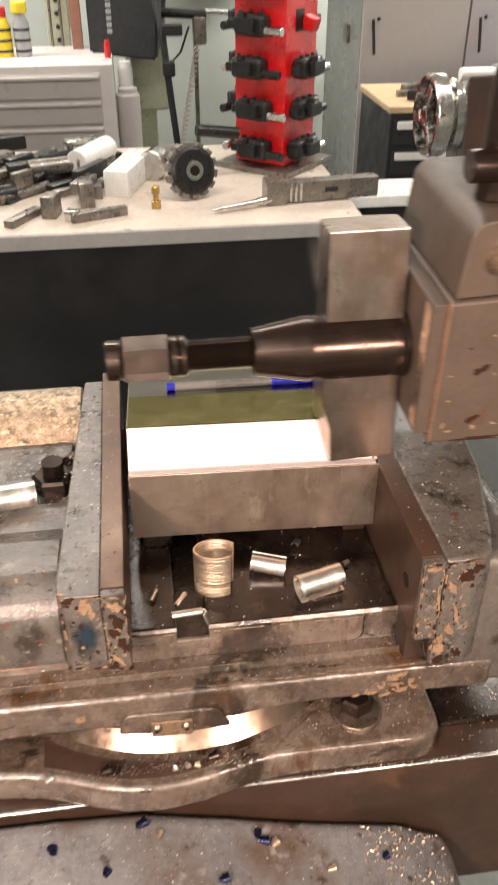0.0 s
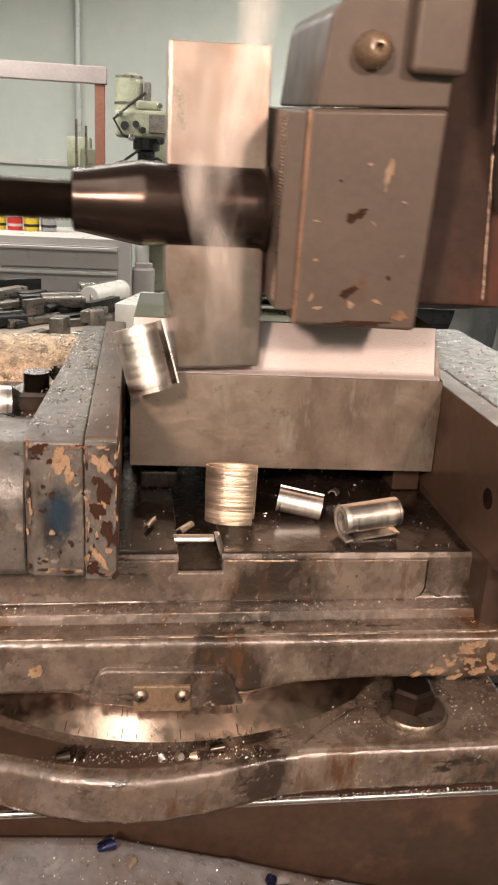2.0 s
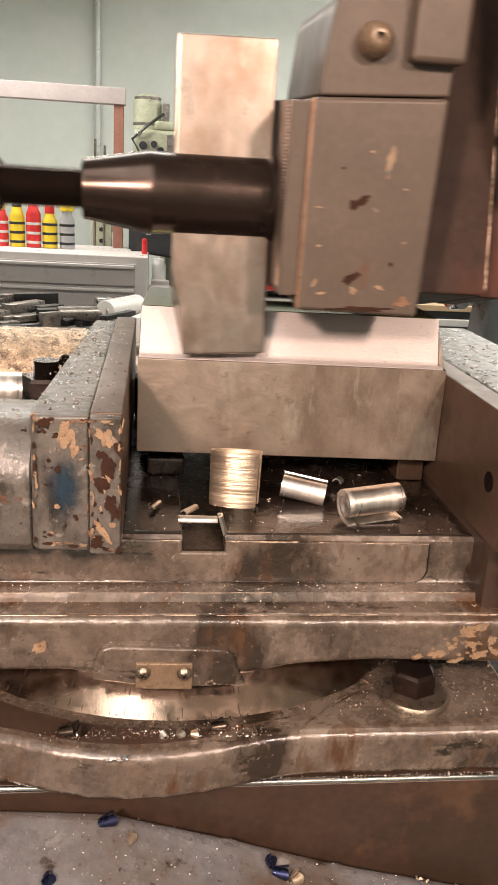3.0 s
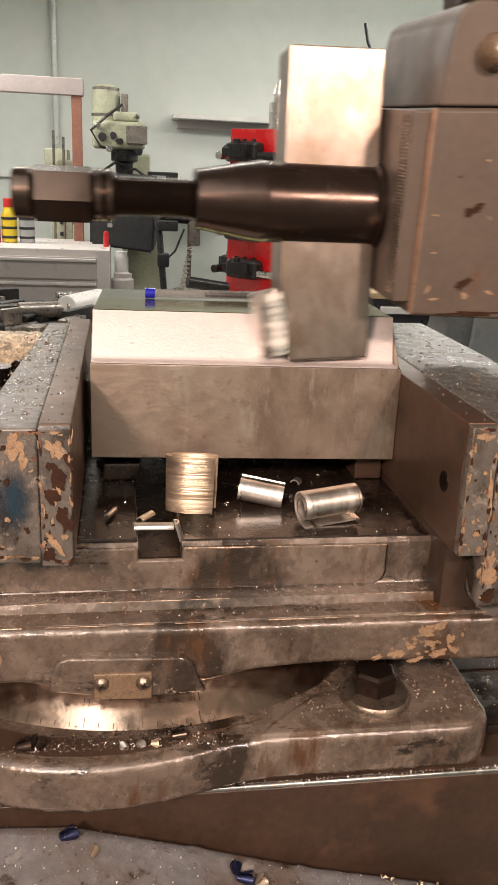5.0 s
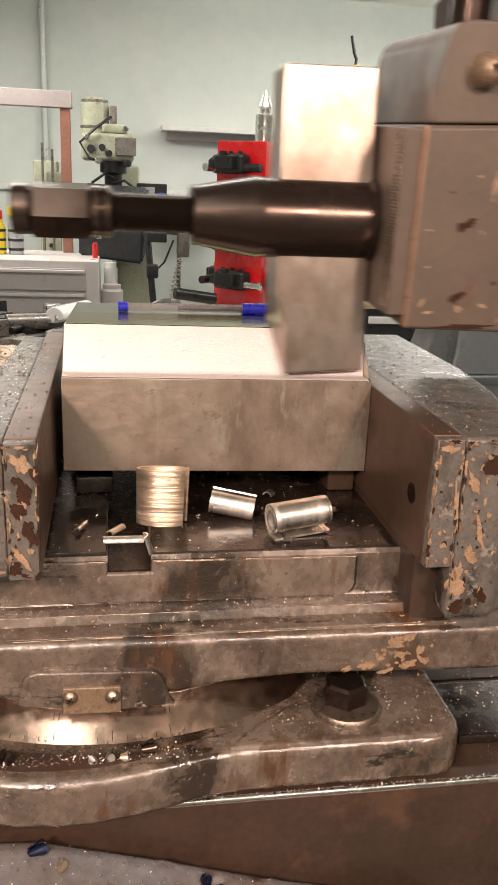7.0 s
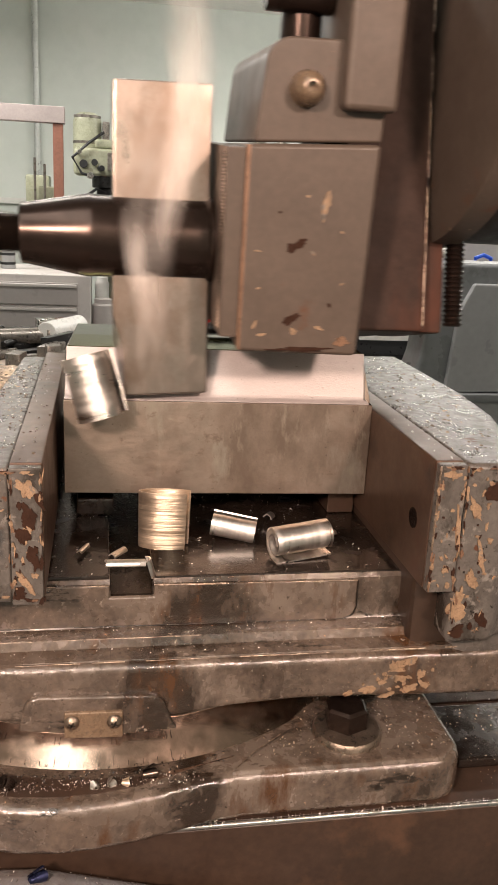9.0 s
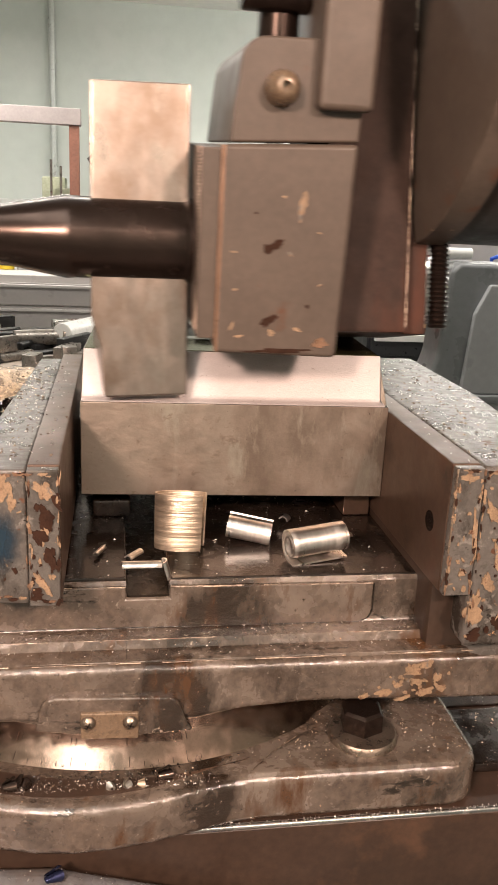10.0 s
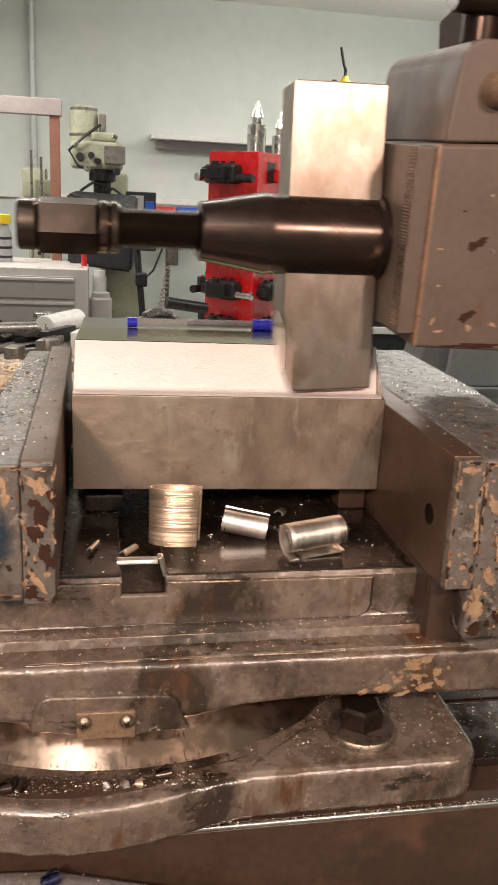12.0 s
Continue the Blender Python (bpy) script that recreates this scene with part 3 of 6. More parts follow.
for xx, zz in ((-0.0132, 1.0530), (0.0102, 1.0522)):
    bm = B()
    lathe(bm, (xx, 0.4258, zz), (xx, 0.4222, zz), [(0, 0.0044), (0.0008, 0.0043), (0.0020, 0.0036), (0.0030, 0.0022), (0.0034, 0.0006)], 24)
    head_ = part("screw", bm, screw_steel, tab, "domed steel screw")
    for turn_ in (25, 115):
        part("screw_slot", boxed(xx - 0.0020, xx + 0.0020, 0.4218, 0.4226, zz - 0.0004, zz + 0.0004, turn=Matrix.Rotation(radians(turn_), 4, "Y")), grime_and_recess, head_)
for cx, cz, rx, rz, sd in ((0.176, 1.0735, 0.0075, 0.0045, 1), (0.186, 1.0770, 0.0045, 0.0040, 2), (0.180, 1.0660, 0.004, 0.003, 3), (0.160, 1.0590, 0.0070, 0.0030, 14), (0.186, 1.0590, 0.0075, 0.0030, 15), (0.197, 1.0610, 0.004, 0.003, 6), (0.148, 1.0585, 0.004, 0.002, 17), (0.168, 1.0640, 0.003, 0.002, 18), (0.193, 1.0690, 0.003, 0.0035, 19), (-0.072, 1.066, 0.005, 0.005, 8), (0.172, 1.0555, 0.006, 0.002, 9)):
    bm = B()
    splat(bm, cx, cz, rx, rz, 0.4312, sd, 0.02 * sd)
    part("primer_patch", bm, tan_primer, vise, "patch of tan primer")


def rubbed(pts, r, seed):
    """Pieces of rubbed, highlit or grimy edge along points, of uneven width."""
    rnd = random.Random(seed)
    pieces = []
    fine = []
    for a, b in zip(pts, pts[1:]):
        a, b = Vector(a), Vector(b)
        k = max(2, int((b - a).length / 0.006))
        fine += [a.lerp(b, i / k) + Vector((0, 0, rnd.uniform(-0.25, 0.25) * r)) for i in range(k)]
    fine.append(Vector(pts[-1]))
    i = 0
    while i < len(fine) - 2:
        k = min(len(fine), i + rnd.randint(3, 9))
        pieces.append(B())
        tube(pieces[-1], fine[i:k], r * rnd.uniform(0.45, 1.0), 6)
        i = k - 1 + rnd.choice((0, 0, 1, 2, 4))
    return pieces


# pale lines mix rubbed paint with highlights drawn along rounded edges
for nm, mt, r, pts in (
        ("rubbed_edge", edge_pale, 0.0006, [(-0.29, 0.4352, 1.0845), (0.25, 0.4352, 1.0835)]),
        ("rubbed_edge", edge_pale, 0.0004, [(-0.29, 0.4486, 1.0912), (0.20, 0.4486, 1.0912)]),
        ("rubbed_edge", edge_pale, 0.0006, [(-0.29, 0.4590, 1.1205), (0.0075, 0.4590, 1.1195)]),
        ("rubbed_edge", edge_pale, 0.0006, [(0.034, 0.4590, 1.1193), (0.157, 0.4590, 1.1183)]),
        ("grime_seam", grime_and_recess, 0.0005, [(-0.29, 0.4592, 1.0952), (0.149, 0.4592, 1.0924), (0.1560, 0.4592, 1.0955), (0.1578, 0.4592, 1.1000), (0.1578, 0.4595, 1.118)]),
        ("rubbed_edge", edge_pale, 0.0008, [(0.050, 0.4350, 1.0492), (0.075, 0.4345, 1.0545), (0.12, 0.4345, 1.0570), (0.25, 0.4345, 1.0532)]),
        # tan scuffs and the flange lip's broad highlight, as one pale line
        ("rubbed_edge", edge_pale, 0.0016, [(x_, y_ + 0.0030, 1.0184) for x_, y_ in front[:12]]),
        ("rubbed_edge", edge_pale, 0.0006, [(0.080, 0.4160, 1.0228), (0.092, 0.4290, 1.0230), (0.122, 0.4525, 1.0230)]),
        ("rubbed_edge", edge_pale, 0.0007, [(0.1850, 0.4194, 1.2040), (0.1850, 0.4194, 1.130)]),
        ("rubbed_edge", edge_pale, 0.0006, [(0.2008, 0.4205, 1.2040), (0.2012, 0.4205, 1.110)]),
        ("grime_seam", grime_and_recess, 0.0007, [(-0.0425, 0.4210, 1.204), (-0.0425, 0.4210, 1.133)])):
    for bm in rubbed(pts, r, len(pts) * 7 + int(1e4 * r) + int(abs(pts[0][2]) * 1e4)):
        part(nm, bm, mt, vise)
# slideways under the work
part("slideway", boxed(0.034, 0.1858, 0.4640, 0.72, 1.1190, 1.1225, 0.001), slide_dark, vise)
part("slideway", boxed(-0.030, 0.0075, 0.4640, 0.72, 1.1195, 1.1235, 0.001), slide_dark, vise)
# slot bottom coloured black all over
part("slot_floor", boxed(0.0084, 0.0330, 0.4640, 0.72, 1.1106, 1.1119, 0.0002, 1), grime_and_recess, vise, "black bottom of the slot")
part("clamp_key", boxed(-0.014, 0.012, 0.56, 0.60, 1.1237, 1.136, 0.002), slide_dark, vise)
part("rear_wall", boxed(-0.026, 0.183, 0.70, 0.72, 1.1240, 1.16, 0.002), slide_dark, vise)

# fixed jaw
bm = B()
out = [(0.201, 0.4215), (0.226, 0.4205), (0.238, 0.4275), (0.245, 0.445), (0.268, 0.53), (0.275, 0.60), (0.275, 0.75), (0.201, 0.75)]
prism(bm, out, "z", 1.094, 1.2045, 0.004, 3)
fixed = part("fixed_jaw", bm, paint_worn, vise, "fixed jaw with chipped grey, tan and rust paint")
part("plate_nose", boxed(0.1848, 0.2008, 0.4192, 0.4260, 1.1285, 1.2045, 0.001), paint_worn, fixed, "painted end of the jaw plate")
plate = part("jaw_plate", boxed(0.1845, 0.2012, 0.4262, 0.745, 1.128, 1.2052, 0.0012), jaw_steel, fixed, "oily steel jaw plate")
bm = B()
lathe(bm, (0.1841, 0.4495, 1.1625), (0.1862, 0.4495, 1.1625), [(0, 0.0062), (0.0017, 0.0062), (0.0019, 0.005)], 20)
part("jaw_screw", bm, black_oxide, fixed)
part("jaw_root", boxed(0.186, 0.262, 0.4400, 0.74, 1.075, 1.130, 0.006), brown_face, fixed)
bm = B()
prism(bm, [(0.200, 1.048), (0.300, 1.050), (0.31, 1.08), (0.30, 1.15), (0.275, 1.19), (0.23, 1.19), (0.21, 1.094)], "y", 0.4335, 0.72, 0.012, 3)
part("jaw_flank", bm, flank_grey, vise, "rounded dark grey flank behind the fixed jaw")
part("support_pad", boxed(0.164, 0.1838, 0.56, 0.60, 1.1227, 1.142, 0.0015), jaw_steel, vise)

for cx, cz, rx, rz, mt, sd in ((0.192, 1.199, 0.0060, 0.0030, tan_primer, 1), (0.199, 1.165, 0.0016, 0.022, tan_primer, 2), (0.205, 1.120, 0.0075, 0.0120, tan_primer, 3), (0.219, 1.190, 0.0090, 0.0065, bare_rust, 4), (0.226, 1.196, 0.006, 0.004, bare_rust, 5), (0.215, 1.150, 0.0022, 0.013, tan_primer, 6), (0.221, 1.110, 0.0050, 0.0065, bare_rust, 7), (0.212, 1.136, 0.0040, 0.0080, tan_primer, 8), (0.2085, 1.178, 0.0030, 0.010, tan_primer, 9), (0.206, 1.103, 0.0060, 0.0050, bare_rust, 10)):
    bm = B()
    splat(bm, cx, cz, rx, rz, 0.4208 if cx > 0.201 else 0.4190, sd + 30, 0.05 * sd)
    part("primer_patch" if mt is tan_primer else "bare_patch", bm, mt, fixed)
rnd = random.Random(12)
for i in range(46):
    nose = rnd.random() < 0.4
    cx = rnd.uniform(0.187, 0.199) if nose else rnd.uniform(0.203, 0.224)
    cz = rnd.uniform(1.132, 1.202) if nose else rnd.uniform(1.100, 1.202)
    mt = rnd.choice((tan_primer, tan_primer, bare_rust))
    bm = B()
    splat(bm, cx, cz, rnd.uniform(0.0005, 0.0022), rnd.uniform(0.0006, 0.0034), 0.4189 if nose else 0.4207, i + 300, rnd.uniform(-0.6, 0.6))
    part("primer_patch" if mt is tan_primer else "bare_patch", bm, mt, fixed)
# moving jaw
bm = B()
prism(bm, [(-0.0425, 0.4215), (-0.0685, 0.4220), (-0.0725, 0.426), (-0.0735, 0.44), (-0.0600, 0.72), (-0.0425, 0.72)], "z", 1.130, 1.2040, 0.0018, 3)
moving = part("moving_jaw", bm, paint_worn, vise, "moving jaw with chipped grey and tan paint and blue dye")
part("plate_nose", boxed(-0.0424, -0.0265, 0.4192, 0.4260, 1.1295, 1.2045, 0.001), paint_worn, moving, "painted end of the jaw plate")
part("jaw_plate", boxed(-0.0427, -0.0262, 0.4262, 0.735, 1.129, 1.2052, 0.0012), jaw_steel, moving, "oily steel jaw plate")
bm = B()
prism(bm, [(0.780, 1.122), (0.440, 1.122), (0.4345, 1.128), (0.4325, 1.135), (0.4315, 1.150)] + [(0.4675 - 0.036 * math.cos(a), 1.158 + 0.036 * math.sin(a)) for a in [k * math.pi / 20 for k in range(1, 10)]] + [(0.478, 1.1945), (0.500, 1.1915), (0.520, 1.1780), (0.540, 1.1690), (0.780, 1.1670)], "x", -0.36, -0.0738, 0.0008, 1)
part("jaw_saddle", bm, paint_worn, moving, "rounded wet grey back of the moving jaw")
for bm in rubbed([(-0.34, 0.4322, 1.1305), (-0.20, 0.4322, 1.1300), (-0.076, 0.4322, 1.1290)], 0.0011, 77):
    part("saddle_lip", bm, copper_edge, moving)
bm = B()
lathe(bm, (-0.155, 0.712, 1.152), (-0.0615, 0.712, 1.152), [(0, 0.030), (0.003, 0.040), (0.008, 0.043)] + [(0.010 + 0.004 * i, 0.044) for i in range(20)] + [(0.0905, 0.044)], 72)
rnd = random.Random(21)
for v in bm.verts:
    if v.co.x < -0.066:
        out_ = Vector((0, v.co.y - 0.712, v.co.z - 1.152)).normalized()
        v.co += out_ * rnd.uniform(-0.0006, 0.0016) + Vector((rnd.uniform(-0.001, 0.001), 0, 0))
part("spindle_boss", bm, swarf_mix, moving, "round boss crusted with brass-coloured swarf")
bm = B()
pr = []
for i in range(22):
    pr += [(i * 0.0012, 0.0084), (i * 0.0012 + 0.0006, 0.0094)]
lathe(bm, (-0.0860, 0.602, 1.1680), (-0.0860, 0.602, 1.1940), pr, 20)
part("threaded_stud", bm, black_oxide, moving, "dark threaded stud")
bm = B()
lathe(bm, (-0.0860, 0.600, 1.1680), (-0.0860, 0.600, 1.1830), [(0, 0.0190), (0.0125, 0.0190), (0.015, 0.0165)], 6)
part("clamp_nut", bm, black_oxide, moving, "dark oily hexagon nut")
# flat black sheet puts the hollow's shade into colour
bm = B()
prism(bm, [(-0.113 + 0.0195 * (1 + 0.85 * math.cos(a)) + 0.002 * math.sin(5 * a), 0.600 + 0.026 * math.sin(a) + 0.002 * math.cos(4 * a)) for a in [k * math.pi / 14 for k in range(28)]], "z", 1.1675, 1.1692)
part("oil_pool", bm, grime_and_recess, moving, "black sheet for the dark hollow round the stud")
dye = bpy.data.meshes.new("dye_stain")
dye.from_pydata([Vector(p) - ORIGIN[vise.name] for p in ((-0.0680, 0.42145, 1.142), (-0.0432, 0.42145, 1.142), (-0.0432, 0.42145, 1.190), (-0.0680, 0.42145, 1.190))], [], [(0, 1, 2, 3)])
uv = dye.uv_layers.new(name="uv")
for lp, q in zip(uv.data, ((0, 0), (1, 0), (1, 1), (0, 1))):
    lp.uv = q
dye.materials.append(dye_m)
stain = new("dye_stain", dye)
stain.parent = moving
tagged(stain, "blue layout dye smear")
random.seed(4)

for cx, cz, rx, rz, mt, sd in ((-0.0545, 1.196, 0.0060, 0.0085, tan_primer, 1), (-0.0500, 1.187, 0.0030, 0.007, tan_primer, 2), (-0.0650, 1.2010, 0.0055, 0.0030, bare_rust, 3), (-0.0345, 1.195, 0.0055, 0.0070, tan_primer, 4), (-0.0335, 1.180, 0.0050, 0.0075, bare_rust, 5), (-0.0360, 1.168, 0.0040, 0.0060, bare_rust, 6), (-0.0310, 1.155, 0.0035, 0.0080, bare_rust, 7), (-0.0350, 1.143, 0.0030, 0.0080, tan_primer, 8), (-0.0290, 1.190, 0.0022, 0.010, bare_rust, 9), (-0.0330, 1.1720, 0.003, 0.003, tan_primer, 10), (-0.0390, 1.1360, 0.005, 0.004, bare_rust, 11)):
    bm = B()
    splat(bm, cx, cz, rx, rz, 0.4215 if cx < -0.0425 else 0.4190, sd + 60, 0.07 * sd)
    part("primer_patch" if mt is tan_primer else "bare_patch", bm, mt, moving)

rnd = random.Random(13)
for i in range(40):
    nose = rnd.random() < 0.5
    cx, cz = rnd.uniform(-0.041, -0.028) if nose else rnd.uniform(-0.066, -0.0445), rnd.uniform(1.136, 1.202)
    mt = rnd.choice((tan_primer, bare_rust, bare_rust))
    bm = B()
    splat(bm, cx, cz, rnd.uniform(0.0005, 0.0020), rnd.uniform(0.0006, 0.0030), 0.4189 if nose else 0.4214, i + 400, rnd.uniform(-0.6, 0.6))
    part("primer_patch" if mt is tan_primer else "bare_patch", bm, mt, moving)
rnd = random.Random(15)
for k, (xa, za, xb, zb, y, count, jaw) in enumerate(((-0.0268, 1.131, -0.0268, 1.203, 0.4189, 16, moving), (-0.0418, 1.131, -0.0418, 1.203, 0.4189, 14, moving), (-0.0700, 1.134, -0.0700, 1.202, 0.4214, 12, moving), (-0.068, 1.2015, -0.028, 1.2025, 0.4189, 14, moving), (-0.066, 1.1345, -0.030, 1.1325, 0.4189, 10, moving), (0.1855, 1.131, 0.1855, 1.203, 0.4189, 18, fixed), (0.1995, 1.131, 0.1995, 1.203, 0.4189, 18, fixed), (0.2030, 1.100, 0.2030, 1.202, 0.4207, 20, fixed), (0.187, 1.2030, 0.224, 1.2030, 0.4189, 14, fixed))):
    for i in range(count):
        u = rnd.random()
        x_, z_ = xa + (xb - xa) * u + rnd.gauss(0, 0.0006), za + (zb - za) * u + rnd.gauss(0, 0.0006)
        upright = abs(zb - za) > abs(xb - xa)
        r1, r2 = rnd.uniform(0.0004, 0.0013), rnd.uniform(0.0010, 0.0040)
        mt = rnd.choice((tan_primer, bare_rust, copper_edge))
        bm = B()
        splat(bm, x_, z_, r1 if upright else r2, r2 if upright else r1, y if x_ > -0.0425 else 0.4214, 700 + 40 * k + i, rnd.uniform(-0.2, 0.2))
        part("bare_patch" if mt is bare_rust else "primer_patch", bm, mt, jaw)
rnd = random.Random(14)
for i in range(34):
    bm = B()
    splat(bm, rnd.gauss(0.180, 0.012), rnd.gauss(1.064, 0.006), rnd.uniform(0.0006, 0.0022), rnd.uniform(0.0005, 0.0016), 0.4311, i + 500, rnd.uniform(-0.4, 0.4))
    part("primer_patch", bm, tan_primer, vise)

# workpiece, cut with a slope along its front
work = thing("workpiece", (0.08, 0.6, 1.145), "bright steel block in the vise with a freshly planed sloping edge", "steel block")
WORK = Matrix.Translation((-0.0210, 0.5500, 0)) @ Matrix.Rotation(radians(-2.7), 4, "Z")
LONG = 0.2056
bm = B()
prism(bm, [(0.0, 1.1442), (0.0, 1.2080), (0.0060, 1.2085), (0.0243, 1.2372), (0.0246, 1.2388), (0.128, 1.2388), (0.128, 1.1442)], "x", 0.0, LONG, 0.0004, 1)
for v in bm.verts:
    if v.co.z > 1.22 and v.co.x > 0.1:
        v.co.x -= 0.0028
bmesh.ops.transform(bm, matrix=WORK, verts=bm.verts)
block = part("block", bm, scaled_steel, work, "stained bright steel block with ground top")
block.data.materials.append(ground_steel)
for p in block.data.polygons:
    if p.normal.z > 0.9:
        p.material_index = 1
bm = B()
prism(bm, [(0.0002, 1.2086), (0.0006, 1.2092), (0.0040, 1.2098), (0.0054, 1.2106), (0.0066, 1.2122), (0.0238, 1.2391), (0.0246, 1.2385), (0.0246, 1.2320), (0.0060, 1.2050)], "x", 0.0004, LONG - 0.0024, 0.0003, 1)
for v in bm.verts:
    if v.co.x > 0.1:
        v.co.x -= 0.0026 * max(0.0, min(1.0, (1.2300 - v.co.z) / 0.02)) if v.co.z > 1.2096 else 0.0
bmesh.ops.transform(bm, matrix=WORK, verts=bm.verts)
part("planed_slope", bm, cut_steel, work, "freshly cut bright sloping face")
bm = boxed(0.0012, LONG - 0.0045, 0.0256, 0.074, 1.2389, 1.2392)
bmesh.ops.transform(bm, matrix=WORK, verts=bm.verts)
part("oil_film", bm, oil_olive, work, "olive film of cutting oil")
single("parallel_bar", boxed(-0.02, 0.183, 0.625, 0.66, 1.1237, 1.1441, 0.001), slide_dark, (0.08, 0.64, 1.1237), "dark steel parallel under the workpiece", "parallel bar")

# ---- pen ----
pen = thing("ballpoint_pen", (0.09, 0.63, 1.2385), "clear-barrelled ballpoint pen with blue cap, lying on steel", "pen")
PZ = 1.2385 + 0.0042
part("barrel", rodded((0.022, 0.631, PZ), (0.118, 0.6295, PZ), 0.0033, 6), pen_clear, pen, "clear hexagonal barrel")
part("ink_tube", rodded((0.060, 0.6305, PZ), (0.117, 0.6296, PZ), 0.0024, 8), pen_ink, pen)
part("end_plug", rodded((0.0165, 0.6311, PZ), (0.0235, 0.631, PZ), 0.0037, 14), pen_blue, pen)
bm = B()
lathe(bm, (0.108, 0.6297, PZ), (0.166, 0.6285, PZ), [(0, 0.0042), (0.03, 0.0044), (0.048, 0.0036), (0.055, 0.0022), (0.058, 0.001)], 16)
part("cap", bm, pen_blue, pen, "blue cap")
part("clip", boxed(0.130, 0.166, 0.6272, 0.6302, PZ + 0.0030, PZ + 0.0044, 0.0005, 1), pen_blue, pen)

# ---- loose chips on the slideway ----


def curl(bm, r0, r1, width, turns, start, thick=0.0011, seg=40, wave=0.0, flare=0.0, tail=0.0):
    """A curled strip: a spiral about the x axis."""
    b2 = bmesh.new()
    rows = []
    for i in range(seg + 1):
        u = i / seg
        a, r = start + turns * 2 * math.pi * u, r0 + (r1 - r0) * u
        row = []
        for x in (-width / 2, width / 2):
            xx = x * (1 + wave * math.sin(7 * u)) + wave * width * 0.2 * math.sin(3 * u)
            for rr in (r, r + thick):
                rr *= 1 + flare * x / width
                row.append(b2.verts.new((xx, rr * math.cos(a), rr * math.sin(a))))
        rows.append(row)
    if tail:
        a = start + turns * 2 * math.pi
        d = Vector((0, -math.sin(a), math.cos(a))) * (tail if turns > 0 else -tail)
        rows.append([b2.verts.new(v.co + d) for v in rows[-1]])
    for p, q in zip(rows, rows[1:]):
        for i, j in ((0, 1), (1, 3), (3, 2), (2, 0)):
            b2.faces.new((p[i], p[j], q[j], q[i]))
    b2.faces.new((rows[0][0], rows[0][1], rows[0][3], rows[0][2]))
    b2.faces.new((rows[-1][0], rows[-1][2], rows[-1][3], rows[-1][1]))
    bmesh.ops.recalc_face_normals(b2, faces=b2.faces)
    join(bm, b2)


def chip(name, m, mat, label, *a, **k):
    bm = B()
    curl(bm, *a, **k)
    me = mesh(name, bm, mat, (0, 0, 0))
    ob = new(name, me)
    ob.matrix_world = m
    return tagged(ob, label, "metal chip", "chips from the cut")


SLIDE = 1.1228
chip("metal_chip", Matrix.Translation((0.0435, 0.505, SLIDE + 0.0198)) @ Matrix.Rotation(radians(-14), 4, "X") @ Matrix.Rotation(radians(2), 4, "Y") @ pose(0, 0, 0, 0, 90, 0), chip_gold, "straw-coloured curled steel chip standing on the slideway", 0.0160, 0.0166, 0.0345, 0.78, 2.45, 0.0013, flare=-0.05)
chip("metal_chip", pose(0.0885, 0.516, SLIDE + 0.0085, 0, 8, -14), chip_steel, "small bright rolled steel chip on the slideway", 0.0040, 0.0080, 0.029, 1.55, 4.0)
chip("metal_chip", pose(0.1265, 0.486, SLIDE + 0.0122, 0, -3, 13), chip_steel, "bright rolled steel chip with an open end and a flat tail", 0.0035, 0.0108, 0.038, -1.75, 15.708, tail=0.006)
chip("metal_chip", pose(-0.0705, 0.604, 1.1925, 10, 4, 62), nut_steel, "small dark rolled chip beside the stud", 0.0022, 0.0058, 0.010, 1.6, 1.0)
chip("metal_chip", pose(-0.120, 0.575, 1.1790, 0, 3, 12), chip_steel, "bright half-rolled steel chip lying on the moving jaw", 0.0095, 0.0108, 0.040, 0.62, 5.9)
for x, y, rx, ry, rz, r, w, lb in ((0.0170, 0.474, 0, 4, 8, 0.0024, 0.024, "thin bright sliver lying over the slot"), (0.0300, 0.468, 0, 74, 10, 0.0028, 0.012, "short bright sliver standing in the slot"), (0.0130, 0.490, 0, 5, 60, 0.0018, 0.016, "thin bright splinter beside the slot"), (-0.008, 0.498, 0, 3, 70, 0.0012, 0.014, "thin bright splinter beside the slot"), (0.118, 0.545, 0, 5, 60, 0.0025, 0.008, "small bright splinter on the slideway"), (0.155, 0.515, 0, 5, 30, 0.0016, 0.006, "small bright splinter on the slideway")):
    chip("metal_chip", pose(x, y, 1.1248 + r * 0.5, rx, ry, rz), chip_steel, lb, r, r * 1.1, w, 0.45, 0.3, 0.0007, 16)



